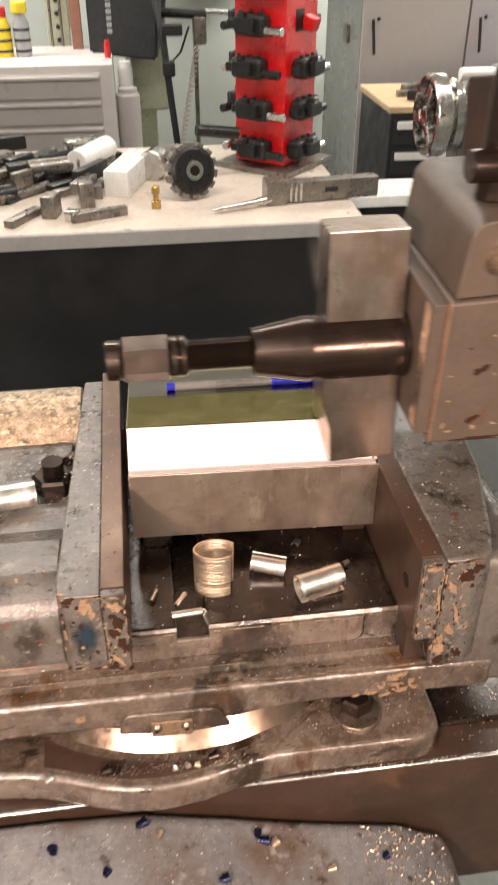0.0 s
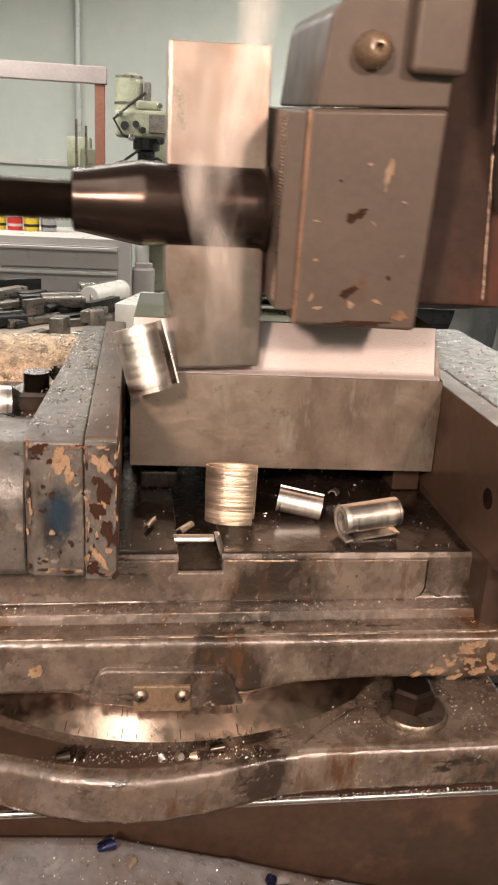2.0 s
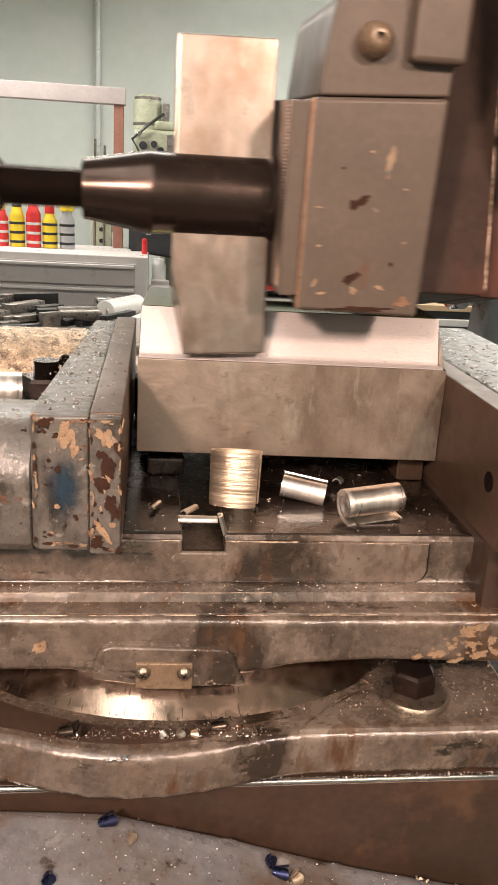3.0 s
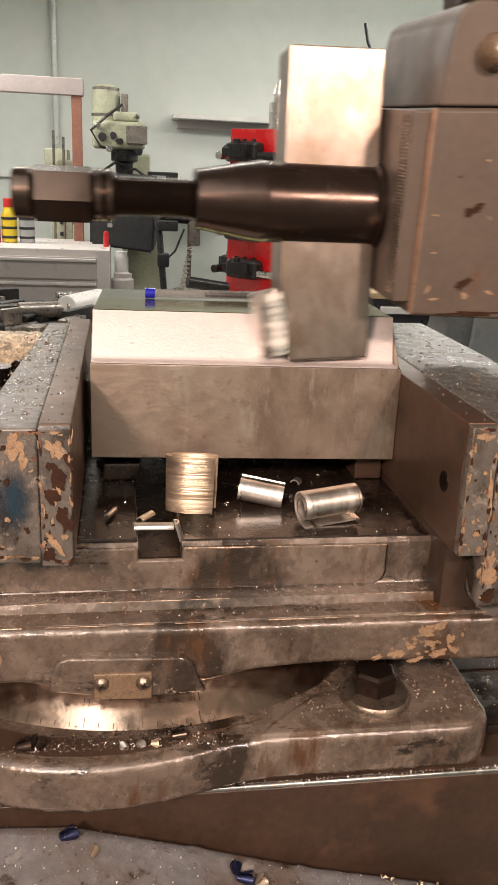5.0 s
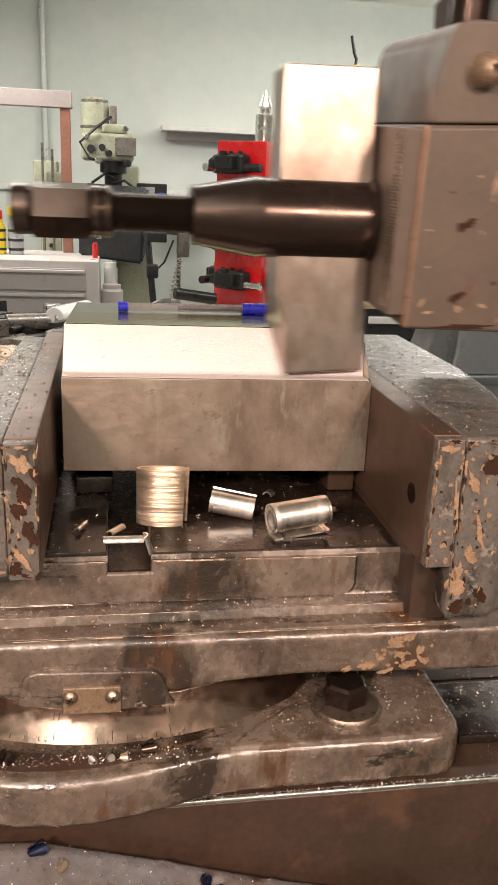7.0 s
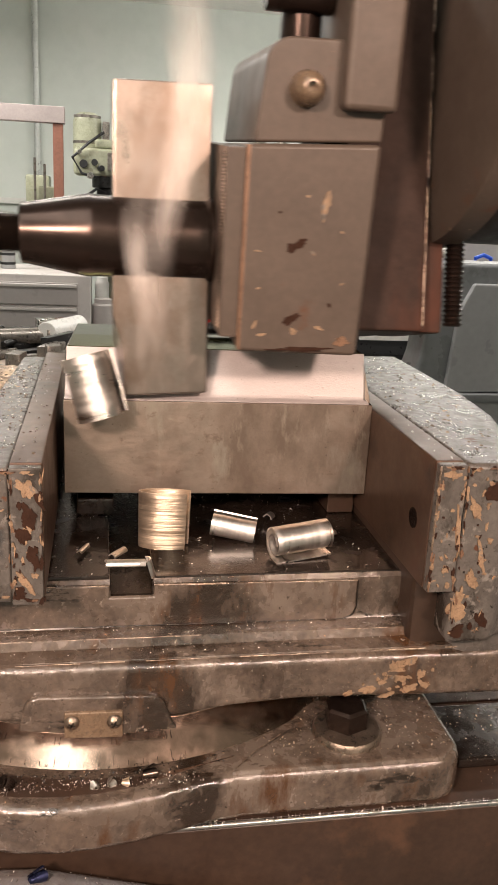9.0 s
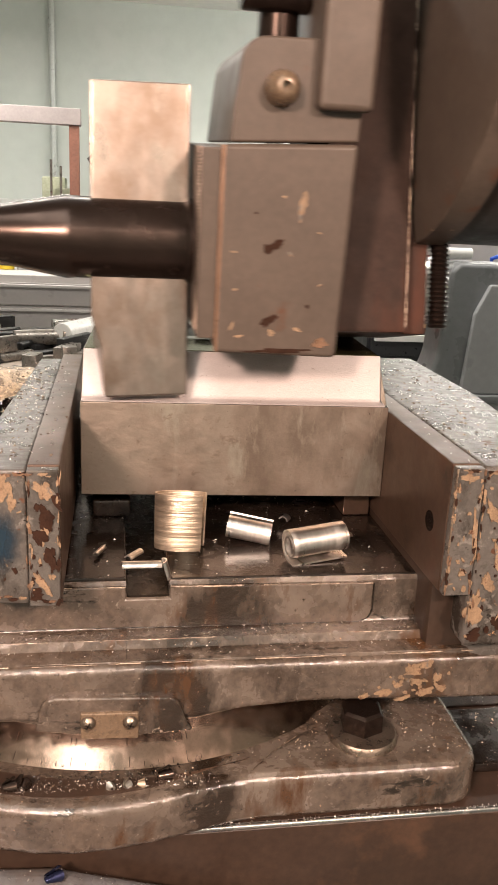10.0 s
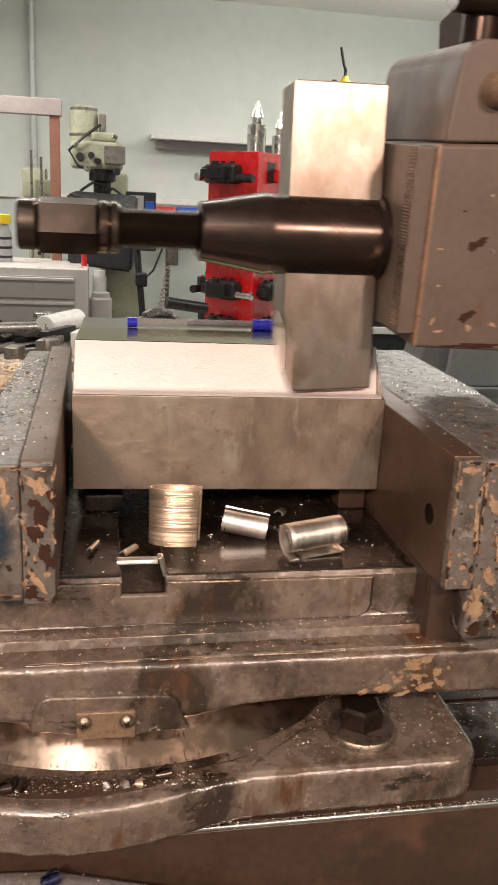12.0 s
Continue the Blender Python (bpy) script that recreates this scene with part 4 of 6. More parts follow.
def swarf(name, spots, count, size, seed, mat, label, at):
    """Fine chips strewn over flat spots (x0, x1, y0, y1, z), in one mesh."""
    rnd = random.Random(seed)
    verts, faces = [], []
    areas = [(b - a) * (d - c) for a, b, c, d, z in spots]
    for _ in range(count):
        a, b, c, d, z = rnd.choices(spots, areas)[0]
        p = Vector((rnd.uniform(a, b), rnd.uniform(c, d), z))
        r = size * rnd.uniform(0.3, 1.0) ** 1.5
        w = r * rnd.uniform(0.25, 0.7)
        q = Euler((rnd.uniform(-0.5, 0.5), rnd.uniform(-0.5, 0.5), rnd.uniform(0, 6.28))).to_matrix()
        k = len(verts)
        for v in ((-r, -w, 0.0002), (r * 0.8, -w * 0.6, 0.0005), (r, w, 0.0002), (-r * 0.7, w * 0.8, 0.0008), (0, 0, r * 0.5 + 0.0006)):
            verts.append(p + q @ Vector(v) - Vector(at))
        faces += [(k, k + 1, k + 4), (k + 1, k + 2, k + 4), (k + 2, k + 3, k + 4), (k + 3, k, k + 4)]
    me = bpy.data.meshes.new(name)
    me.from_pydata(verts, [], faces)
    me.materials.append(mat)
    ob = new(name, me)
    ob.location = at
    return tagged(ob, label, "metal chips", kind="stuff")


LEDGE = [(-0.29, 0.20, 0.4375, 0.4460, 1.0868), (-0.29, 0.18, 0.4490, 0.4590, 1.0926)]
BASE = [(0.08, 0.215, 0.421, 0.440, 1.0234), (-0.06, 0.06, 0.408, 0.422, 1.0218), (0.13, 0.21, 0.44, 0.49, 1.0234)]
swarf("gutter_swarf", [(-0.07, 0.06, 0.407, 0.416, 1.0222)], 260, 0.0007, 12, chip_steel, "bright and dark swarf in the oily gutter", (0, 0.41, 1.02))
swarf("fine_swarf", LEDGE + BASE, 520, 0.0006, 1, chip_steel, "fine bright swarf strewn over the vise base", (0, 0.43, 1.02))
swarf("fine_swarf", [(0.034, 0.18, 0.466, 0.60, 1.1228), (-0.028, 0.007, 0.466, 0.56, 1.1238), (0.186, 0.22, 0.43, 0.70, 1.2053), (-0.072, -0.03, 0.43, 0.70, 1.2052), (-0.29, -0.075, 0.55, 0.68, 1.1690)], 520, 0.0011, 2, chip_steel, "bright swarf on the slideway and jaws", (0, 0.5, 1.12))
swarf("tan_swarf", BASE + [(0.10, 0.215, 0.421, 0.47, 1.0234), (-0.072, -0.045, 0.52, 0.70, 1.2045), (-0.16, -0.075, 0.55, 0.68, 1.1690)], 380, 0.0010, 3, chip_gold, "straw-coloured swarf on the vise", (0, 0.43, 1.02))
swarf("fine_swarf", [(0.23, 0.36, 0.42, 0.8, 0.9930), (0.08, 0.30, 0.4100, 0.4125, 0.9902)], 420, 0.0008, 4, chip_steel, "wet bright swarf on the table", (0.25, 0.5, 0.99))

swarf("bead_swarf", [(-0.02, 0.36, 0.4082, 0.4108, 0.9914)], 300, 0.0008, 11, chip_steel, "wet beads of swarf along the table edge", (0.1, 0.41, 0.991))
swarf("paint_flakes", [(0.203, 0.262, 0.53, 0.70, 1.2048), (0.203, 0.238, 0.43, 0.53, 1.2048), (-0.07, -0.044, 0.43, 0.66, 1.2043)], 200, 0.0018, 6, edge_pale, "pale flakes of paint and scale on the vise jaws", (0, 0.5, 1.2))
swarf("brass_swarf", [(0.235, 0.355, 0.415, 0.50, 0.9985)], 200, 0.0010, 7, chip_gold, "straw-coloured swarf on the table", (0.3, 0.45, 0.998))
swarf("dark_swarf", [(-0.06, 0.06, 0.412, 0.424, 1.0218), (0.0, 0.075, 0.424, 0.432, 1.0218)], 300, 0.0010, 8, grime_and_recess, "black oily swarf in the gutter of the vise", (0, 0.42, 1.02))

swarf("pale_flakes", [(-0.072, -0.028, 0.43, 0.70, 1.2050), (-0.29, -0.075, 0.55, 0.68, 1.1690)], 420, 0.0011, 9, edge_pale, "whitish flakes of scale on the moving jaw", (-0.05, 0.5, 1.2))


def saddle_top(x, y):
    for (xa, za), (xb, zb) in zip(SADDLE, SADDLE[1:]):
        if xa <= x <= xb:
            return za + (zb - za) * (x - xa) / (xb - xa) - (0.406 - y) * 0.30


for x, y, mt, lb, r, w, rz in ((-0.032, 0.392, blue_chip, "blued", 0.003, 0.010, 30), (-0.018, 0.385, chip_gold, "straw-coloured", 0.002, 0.007, 70), (0.066, 0.384, blue_chip, "blued", 0.003, 0.009, -10), (0.075, 0.382, chip_gold, "straw-coloured", 0.003, 0.007, 40), (0.062, 0.388, blue_chip, "blued", 0.0025, 0.008, 80), (0.17, 0.375, blue_chip, "blued", 0.0025, 0.006, 20), (-0.10, 0.378, blue_chip, "blued", 0.003, 0.008, 100), (0.12, 0.365, chip_gold, "straw-coloured", 0.0025, 0.007, 15), (-0.06, 0.36, blue_chip, "blued", 0.0025, 0.007, 60), (0.03, 0.355, blue_chip, "blued", 0.003, 0.008, 10)):
    chip("metal_chip", pose(x, y, saddle_top(x, y) + r * 0.9, 0, 6, rz), mt, lb + " steel chip on the grey casting", r * 0.5, r * 1.1, w * 0.8, 1.1, 0.8, 0.0006, 24, 0.35, 0.6)
for x, y, mt, r, w, rz in ((-0.048, 0.4120, nut_steel, 0.0035, 0.006, 80), (-0.056, 0.4130, nut_steel, 0.003, 0.007, 20), (0.029, 0.4150, nut_steel, 0.003, 0.008, 20), (0.008, 0.4095, chip_steel, 0.002, 0.004, 50), (0.016, 0.410, chip_gold, 0.0018, 0.004, 0), (0.0, 0.4085, chip_steel, 0.0018, 0.004, 120), (-0.10, 0.412, chip_steel, 0.002, 0.006, 40)):
    chip("metal_chip", pose(x, y, 1.0214 + r * 0.9, 0, 6, rz), mt, "small dark chip lying in the swivel gutter", r * 0.5, r * 1.1, w * 0.8, 1.1, 0.8, 0.0006, 24, 0.35, 0.6)
swarf("fine_swarf", [(x / 100, x / 100 + 0.01, y / 100, y / 100 + 0.01, saddle_top(x / 100 + 0.005, y / 100 + 0.005) + 0.0008) for x in range(-14, 20) for y in range(30, 40)], 900, 0.0008, 5, chip_steel, "bright swarf on the grey casting", (0, 0.36, 0.95))

swarf("brass_swarf", [(x / 100, x / 100 + 0.01, y / 100, y / 100 + 0.01, saddle_top(x / 100 + 0.005, y / 100 + 0.005) + 0.001) for x in range(15, 23) for y in range(30, 40)], 420, 0.0024, 10, chip_gold, "pile of straw-coloured swarf on the grey casting", (0.19, 0.36, 0.9))

# ---- shaper ram with tool head ----
TH = (0.05, 0.56, 1.215)
head = thing("shaper_ram_head", TH, "greasy taupe shaper ram head holding a cutting tool", "machine head")
bm = B()
prism(bm, [(0.0195, 1.252), (0.0940, 1.250), (0.0945, 1.262), (0.0970, 1.3735), (0.0200, 1.3700)], "y", 0.497, 0.64, 0.003, 3)
part("clapper_box", bm, head_paint, head, "taupe clapper box with scraped paint")
HY = 0.4968
for nm, cx, cz, rx, rz, turn, mt, lb in (
        ("paint_scrape", 0.0672, 1.3390, 0.0030, 0.0075, -0.12, tan_primer, "pale primer scrape"), ("paint_scrape", 0.0655, 1.3345, 0.0015, 0.006, 0, tan_primer, "pale primer scrape"),
        ("bare_patch", 0.0520, 1.3155, 0.0075, 0.0032, 0.5, bare_rust, "dark bare patch"), ("bare_patch", 0.0480, 1.3130, 0.0035, 0.0030, 0.2, bare_rust, "dark bare patch"),
        ("bare_patch", 0.0500, 1.2715, 0.0085, 0.0030, 0.55, bare_rust, "dark bare patch"), ("paint_scrape", 0.0525, 1.2650, 0.0022, 0.0030, 0, tan_primer, "pale primer scrape"),
        ("paint_scrape", 0.0330, 1.2625, 0.0032, 0.0012, 0.2, tan_primer, "pale primer scrape"), ("paint_scrape", 0.0690, 1.2670, 0.0034, 0.0013, -0.3, tan_primer, "pale primer scrape"),
        ("paint_scrape", 0.0845, 1.2590, 0.0050, 0.0045, 0.3, copper_edge, "rusty scrape"), ("paint_scrape", 0.0560, 1.3435, 0.0020, 0.0009, 0, tan_primer, ""),
        ("paint_scrape", 0.0610, 1.3120, 0.0022, 0.0010, -0.6, tan_primer, ""), ("paint_scrape", 0.0290, 1.2690, 0.0010, 0.0045, -0.3, tan_primer, ""), ("paint_scrape", 0.0280, 1.3120, 0.0022, 0.0008, 0, tan_primer, ""),
        ("bare_patch", 0.0400, 1.3340, 0.0012, 0.0009, 0, bare_rust, ""), ("bare_patch", 0.0600, 1.2540, 0.024, 0.0016, 0, bare_rust, "grimy lower edge"), ("paint_scrape", 0.0800, 1.2940, 0.0018, 0.0007, 0.4, tan_primer, ""),
        ("paint_scrape", 0.0780, 1.3240, 0.0016, 0.0007, 0, tan_primer, ""), ("paint_scrape", 0.0300, 1.2900, 0.0020, 0.0007, 0, tan_primer, ""), ("bare_patch", 0.0740, 1.2810, 0.0012, 0.0018, 0, bare_rust, "")):
    bm = B()
    splat(bm, cx, cz, rx, rz, HY, int(cx * 1e4 + cz * 1e5), turn)
    part(nm, bm, mt, head, lb)
bm = B()
prism(bm, [(0.0190, 1.2535), (0.0212, 1.2520), (0.0216, 1.30), (0.0216, 1.3695), (0.0193, 1.3695)], "y", 0.4975, 0.5015, 0.0006, 2)
part("worn_edge", bm, copper_edge, head, "edge rubbed to copper-brown primer")
bm = B()
arc = [(0.0420 - 0.0140 * math.cos(a), 1.4120 + 0.0140 * math.sin(a)) for a in [i * math.pi / 2 / 6 for i in range(7)]]
prism(bm, [(0.0240, 1.3708), (0.0262, 1.395)] + arc + [(0.078, 1.4265), (0.0995, 1.4265), (0.0975, 1.3743)], "y", 0.5005, 0.63, 0.003, 3)
part("head_cap", bm, head_paint, head)
bm = B()
lathe(bm, (0.0510, 0.501, 1.4000), (0.0510, 0.484, 1.4005), [(0, 0.0098), (0.003, 0.0098), (0.0045, 0.0088), (0.009, 0.0090), (0.012, 0.0078), (0.015, 0.0060), (0.0160, 0.0042), (0.0160, 0.0027), (0.011, 0.0024)], 32)
part("grease_nipple", bm, plate_brown, head, "round worn steel grease nipple")
part("head_lug", boxed(0.070, 0.1015, 0.489, 0.60, 1.390, 1.51, 0.004, 3), head_paint, head)
part("feed_screw_cap", rodded((0.054, 0.54, 1.4268), (0.054, 0.54, 1.51), 0.012, 20), black_oxide, head)
bm = B()
rod(bm, (0.030, 0.530, 1.452), (0.0695, 0.530, 1.452), 0.011, 18)
part("cross_pin", bm, black_oxide, head)
bm = B()
prism(bm, [(0.50, 1.260), (0.60, 1.260), (0.60, 1.370), (0.50, 1.368)], "x", 0.0085, 0.0200, 0.0012, 2)
flange = part("serrated_clamp", bm, head_paint, head, "clamp plate with serrated face")
for i in range(53):
    zz = 1.264 + i * 0.00192
    bm = B()
    prism(bm, [(0.0088, zz), (0.0079, zz + 0.0009), (0.0088, zz + 0.0018)], "y", 0.5015, 0.5125)
    part("serration", bm, screw_steel, flange)
bm = B()
prism(bm, [(0.096, 1.258), (0.1535, 1.258), (0.1545, 1.50), (0.096, 1.50)], "y", 0.535, 0.66, 0.003, 2)
part("swivel_slide", bm, slide_brown, head, "oil-stained red-brown slide")
for bm in rubbed([(0.1530, 0.5352, 1.262), (0.1536, 0.5352, 1.42), (0.1540, 0.5352, 1.49)], 0.0007, 31):
    part("slide_edge", bm, edge_pale, head, "edge rubbed bright")
part("gib_strip", boxed(0.1555, 0.1735, 0.552, 0.64, 1.258, 1.46, 0.002), slide_brown, head)
bm = B()
pr = []
for i in range(60):
    pr += [(i * 0.0032, 0.0055), (i * 0.0032 + 0.0016, 0.0070)]
lathe(bm, (0.1830, 0.556, 1.263), (0.1830, 0.556, 1.45), pr, 18)
part("feed_screw", bm, black_oxide, head, "black threaded feed screw")
bm = B()
lathe(bm, (0.160, 0.605, 1.468), (0.186, 0.605, 1.468), [(0, 0.135), (0.004, 0.156), (0.022, 0.157), (0.026, 0.150)], 72)
part("ram_collar", bm, head_paint, head, "rubbed graduated collar")
bm = B()
lathe(bm, (0.1862, 0.605, 1.468), (0.70, 0.605, 1.468), [(0, 0.150), (0.004, 0.150), (0.008, 0.153), (0.51, 0.153)], 72)
part("ram_nose", bm, nose_dark, head, "round greasy ram nose, coloured dark for its shade")
part("ram_body", boxed(0.34, 0.95, 0.50, 0.72, 1.38, 1.56, 0.01), head_paint, head)
# arbor with nut
AY, AZ = 0.5345, 1.3125
bm = B()
lathe(bm, (0.0095, AY, AZ), (-0.1080, AY, AZ), [(0, 0.0262), (0.003, 0.0262), (0.005, 0.0246), (0.0725, 0.0246), (0.0765, 0.0252), (0.114, 0.0182), (0.1165, 0.0182), (0.1175, 0.0165)], 56)
part("tool_post", bm, black_oxide, head, "black tapered tool post")
bm = B()
pr = []
for i in range(19):
    pr += [(i * 0.0027, 0.0104), (i * 0.0027 + 0.00135, 0.0126)]
lathe(bm, (-0.1075, AY, AZ), (-0.160, AY, AZ), pr, 28)
part("thread", bm, nut_steel, head, "dark threaded shank")
bm = B()
lathe(bm, (-0.1555, AY, AZ), (-0.1685, AY, AZ), [(0, 0.0135), (0.002, 0.0158), (0.005, 0.0158), (0.0065, 0.0140), (0.008, 0.0158), (0.012, 0.0158), (0.013, 0.0145)], 36)
part("collar", bm, nut_steel, head)
bm = B()
lathe(bm, (-0.1685, AY, AZ), (-0.2045, AY, AZ), [(0, 0.0150), (0.002, 0.0172), (0.034, 0.0172), (0.036, 0.0150)], 6)
bmesh.ops.rotate(bm, cent=(0, AY, AZ), matrix=Matrix.Rotation(radians(22), 3, "X"), verts=bm.verts)
part("hex_nut", bm, nut_steel, head, "worn blackened hexagon nut")
part("shank_end", rodded((-0.2045, AY, AZ), (-0.2160, AY, AZ), 0.0150, 28, 0.0012), nut_steel, head)
# cutting tool bar
bm = B()
prism(bm, [(-0.0525, 1.4030), (0.0065, 1.4040), (0.0085, 1.2155), (-0.0445, 1.2130), (-0.0462, 1.2440), (-0.0525, 1.2640)], "y", 0.541, 0.577, 0.0016, 2)
for v in bm.verts:
    if v.co.z < 1.222:
        v.co.z += max(0.0, v.co.y - 0.5435) * 1.05
    if 1.21 < v.co.z < 1.262 and v.co.x < -0.03 and v.co.y > 0.56:
        v.co.x = -0.0518
part("cutting_tool", bm, bar_steel, head, "thick bright steel tool bar ground to a cutting end")

# the head is swivelled on the ram, its top leaning away
LEAN_HEAD = Matrix.Translation((0, 0.541 - TH[1], 1.213 - TH[2])) @ Matrix.Rotation(radians(-10.7), 4, "X") @ Matrix.Translation((0, TH[1] - 0.541, TH[2] - 1.213))
# the clapper box hangs upright before it
UPRIGHT_BOX = Matrix.Translation((0.0014, 0.008, 0.0006)) @ Matrix.Translation((0, 0.541 - TH[1], 1.213 - TH[2])) @ Matrix.Rotation(radians(3.2), 4, "X") @ Matrix.Translation((0, TH[1] - 0.541, TH[2] - 1.213))
for ob in head.children_recursive:
    kind_ = ob.name.split(".")[0]
    if kind_ in ("clapper_box", "paint_scrape", "bare_patch", "worn_edge", "head_cap", "grease_nipple", "head_lug", "serrated_clamp", "serration", "cross_pin", "feed_screw_cap"):
        ob.data.transform(UPRIGHT_BOX)
        continue
    if kind_ == "cutting_tool":
        ob.data.transform(Matrix.Translation((0, 0.541 - TH[1], 1.213 - TH[2])) @ Matrix.Rotation(radians(-2.5), 4, "X") @ Matrix.Translation((0, TH[1] - 0.541, TH[2] - 1.213)))
    elif not kind_.startswith("ram_"):
        ob.data.transform(LEAN_HEAD)

# ---- bench with its things ----
bench = thing("workbench", (0.1, 2.6, 0.0), "long workbench with a worn pale top and black front panel", "workbench")
part("benchtop", boxed(-2.2, 0.632, 2.185, 3.05, 0.812, 0.850, 0.003), bench_top_m, bench, "worn pale benchtop")
part("edge_strip", boxed(-2.2, 0.634, 2.178, 2.1845, 0.808, 0.8475, 0.001), bench_edge_m, bench, "grey edge strip")
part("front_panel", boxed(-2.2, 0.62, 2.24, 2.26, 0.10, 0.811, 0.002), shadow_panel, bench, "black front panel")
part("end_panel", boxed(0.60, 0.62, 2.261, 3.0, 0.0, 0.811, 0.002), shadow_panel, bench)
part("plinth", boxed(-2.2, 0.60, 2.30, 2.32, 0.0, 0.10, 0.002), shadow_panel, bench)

tower = thing("tool_holder_tower", (0.46, 2.72, 0.850), "red steel tower racked with black lathe tool holders", "tool rack")
TM = Matrix.Translation((0.475, 2.78, 0)) @ Matrix.Rotation(radians(-42), 4, "Z")


def on_tower(bm, m=None):
    bmesh.ops.transform(bm, matrix=TM @ (m or Matrix()), verts=bm.verts)
    return bm


part("base_plate", on_tower(boxed(-0.14, 0.14, -0.14, 0.14, 0.8505, 0.868, 0.002)), grey_steel, tower, "flat steel base plate")
part("column", on_tower(boxed(-0.0915, 0.0915, -0.0915, 0.0915, 0.872, 1.462, 0.004)), red_paint, tower, "square red enamelled column")
part("turntable", on_tower(rodded((0, 0, 0.868), (0, 0, 0.8725), 0.06, 32)), black_iron, tower)
for face in range(4):
    for row in range(5):
        fm = Matrix.Rotation(radians(90 * face), 4, "Z")
        zz = 1.40 - row * 0.118
        if face in (1,) and row < 2:
            part("bracket", on_tower(boxed(0.004, 0.046, -0.128, -0.088, zz - 0.026, zz + 0.012, 0.002, 1, turn=Matrix.Rotation(radians(18), 4, "X")), fm), red_paint, tower, "empty red bracket")
            part("slot", on_tower(boxed(-0.036, 0.012, -0.0925, -0.088, zz - 0.028, zz + 0.034, 0.001, 1), fm), black_iron, tower, "dark slot")
            continue
        bm = B()
        j = random.uniform(-0.014, 0.010)
        w_ = random.uniform(0.9, 1.15)
        box(bm, -0.062 * w_ + j, 0.050 + j, -0.146, -0.093, zz - 0.036, zz + 0.024, 0.014, 3)
        box(bm, -0.040 + j, 0.025 + j, -0.166, -0.145, zz - 0.024, zz + 0.016, 0.005)
        box(bm, -0.085 + j, -0.050 + j, -0.138, -0.108, zz - 0.020, zz + 0.006, 0.005)
        h = part("tool_holder", on_tower(bm, fm), black_iron, tower, "black tool holder")
        for k in range(3):
            part("set_screw", on_tower(rodded((-0.045 + k * 0.034 + j, -0.120, zz + 0.023), (-0.045 + k * 0.034 + j, -0.120, zz + 0.031), 0.007, 10), fm), black_iron, h)
        part("height_screw", on_tower(rodded((-0.02 + j, -0.150, zz + 0.012), (-0.02 + j, -0.150, zz + 0.030), 0.012, 12), fm), black_iron, h)
        part("tool_bit", on_tower(rodded((0.045 + j, -0.126, zz - 0.018), (0.105 + j, -0.126, zz - 0.018), 0.013, 12), fm), bright_steel if (row + face) % 2 else black_iron, h)
bm = B()
rod(bm, (0.205, 2.60, 1.005), (0.335, 2.63, 0.985), 0.018, 20)
part("boring_bar", bm, black_iron, tower, "black boring bar")
for xx, yy, r, hh in ((0.50, 2.80, 0.030, 0.085), (0.585, 2.84, 0.026, 0.06)):
    bm = B()
    lathe(bm, (xx, yy, 1.462), (xx, yy, 1.462 + hh + 0.075), [(0, r), (hh, r), (hh + 0.004, r * 0.55), (hh + 0.02, r * 0.55), (hh + 0.024, r * 0.7), (hh + 0.07, 0.004), (hh + 0.075, 0.001)], 28)
    single("live_center", bm, bright_steel, (xx, yy, 1.462), "bright steel live centre with conical point", "lathe center", "live centers on the tower")

cutter = thing("milling_cutter", (0.175, 2.44, 0.851), "dark toothed milling cutter disc standing on edge", "milling cutter")
CM = Matrix.Translation((0.175, 2.44, 0.930)) @ Matrix.Rotation(radians(20), 4, "Z") @ Matrix.Rotation(radians(-12), 4, "X")
bm = B()
lathe(bm, (0, -0.018, 0), (0, 0.022, 0), [(0, 0.055), (0.003, 0.06), (0.006, 0.068), (0.036, 0.068), (0.04, 0.06)], 48)
bmesh.ops.transform(bm, matrix=CM, verts=bm.verts)
part("disc", bm, black_iron, cutter)
for i in range(14):
    bm = boxed(-0.011, 0.011, -0.012, 0.020, 0.064, 0.079, 0.003)
    bmesh.ops.transform(bm, matrix=CM @ Matrix.Rotation(2 * math.pi * i / 14, 4, "Y"), verts=bm.verts)
    part("tooth", bm, grey_steel, cutter)
bm = B()
lathe(bm, (0, -0.024, 0), (0, -0.012, 0), [(0, 0.015), (0.0, 0.027), (0.010, 0.029), (0.012, 0.029)], 28)
bmesh.ops.transform(bm, matrix=CM, verts=bm.verts)
part("hub", bm, bright_steel, cutter, "bright hub")
bm = B()
lathe(bm, (0, -0.0255, 0), (0, -0.022, 0), [(0, 0.0148), (0.002, 0.0148), (0.0034, 0.0148)], 24)
bmesh.ops.transform(bm, matrix=CM, verts=bm.verts)
part("bore", bm, black_oxide, cutter)

parallel = thing("knurling_tool", (0.52, 2.36, 0.850), "long grey steel tool holder lying on the bench", "tool holder")
QM = Matrix.Translation((0.52, 2.37, 0.85)) @ Matrix.Rotation(radians(6), 4, "Z")
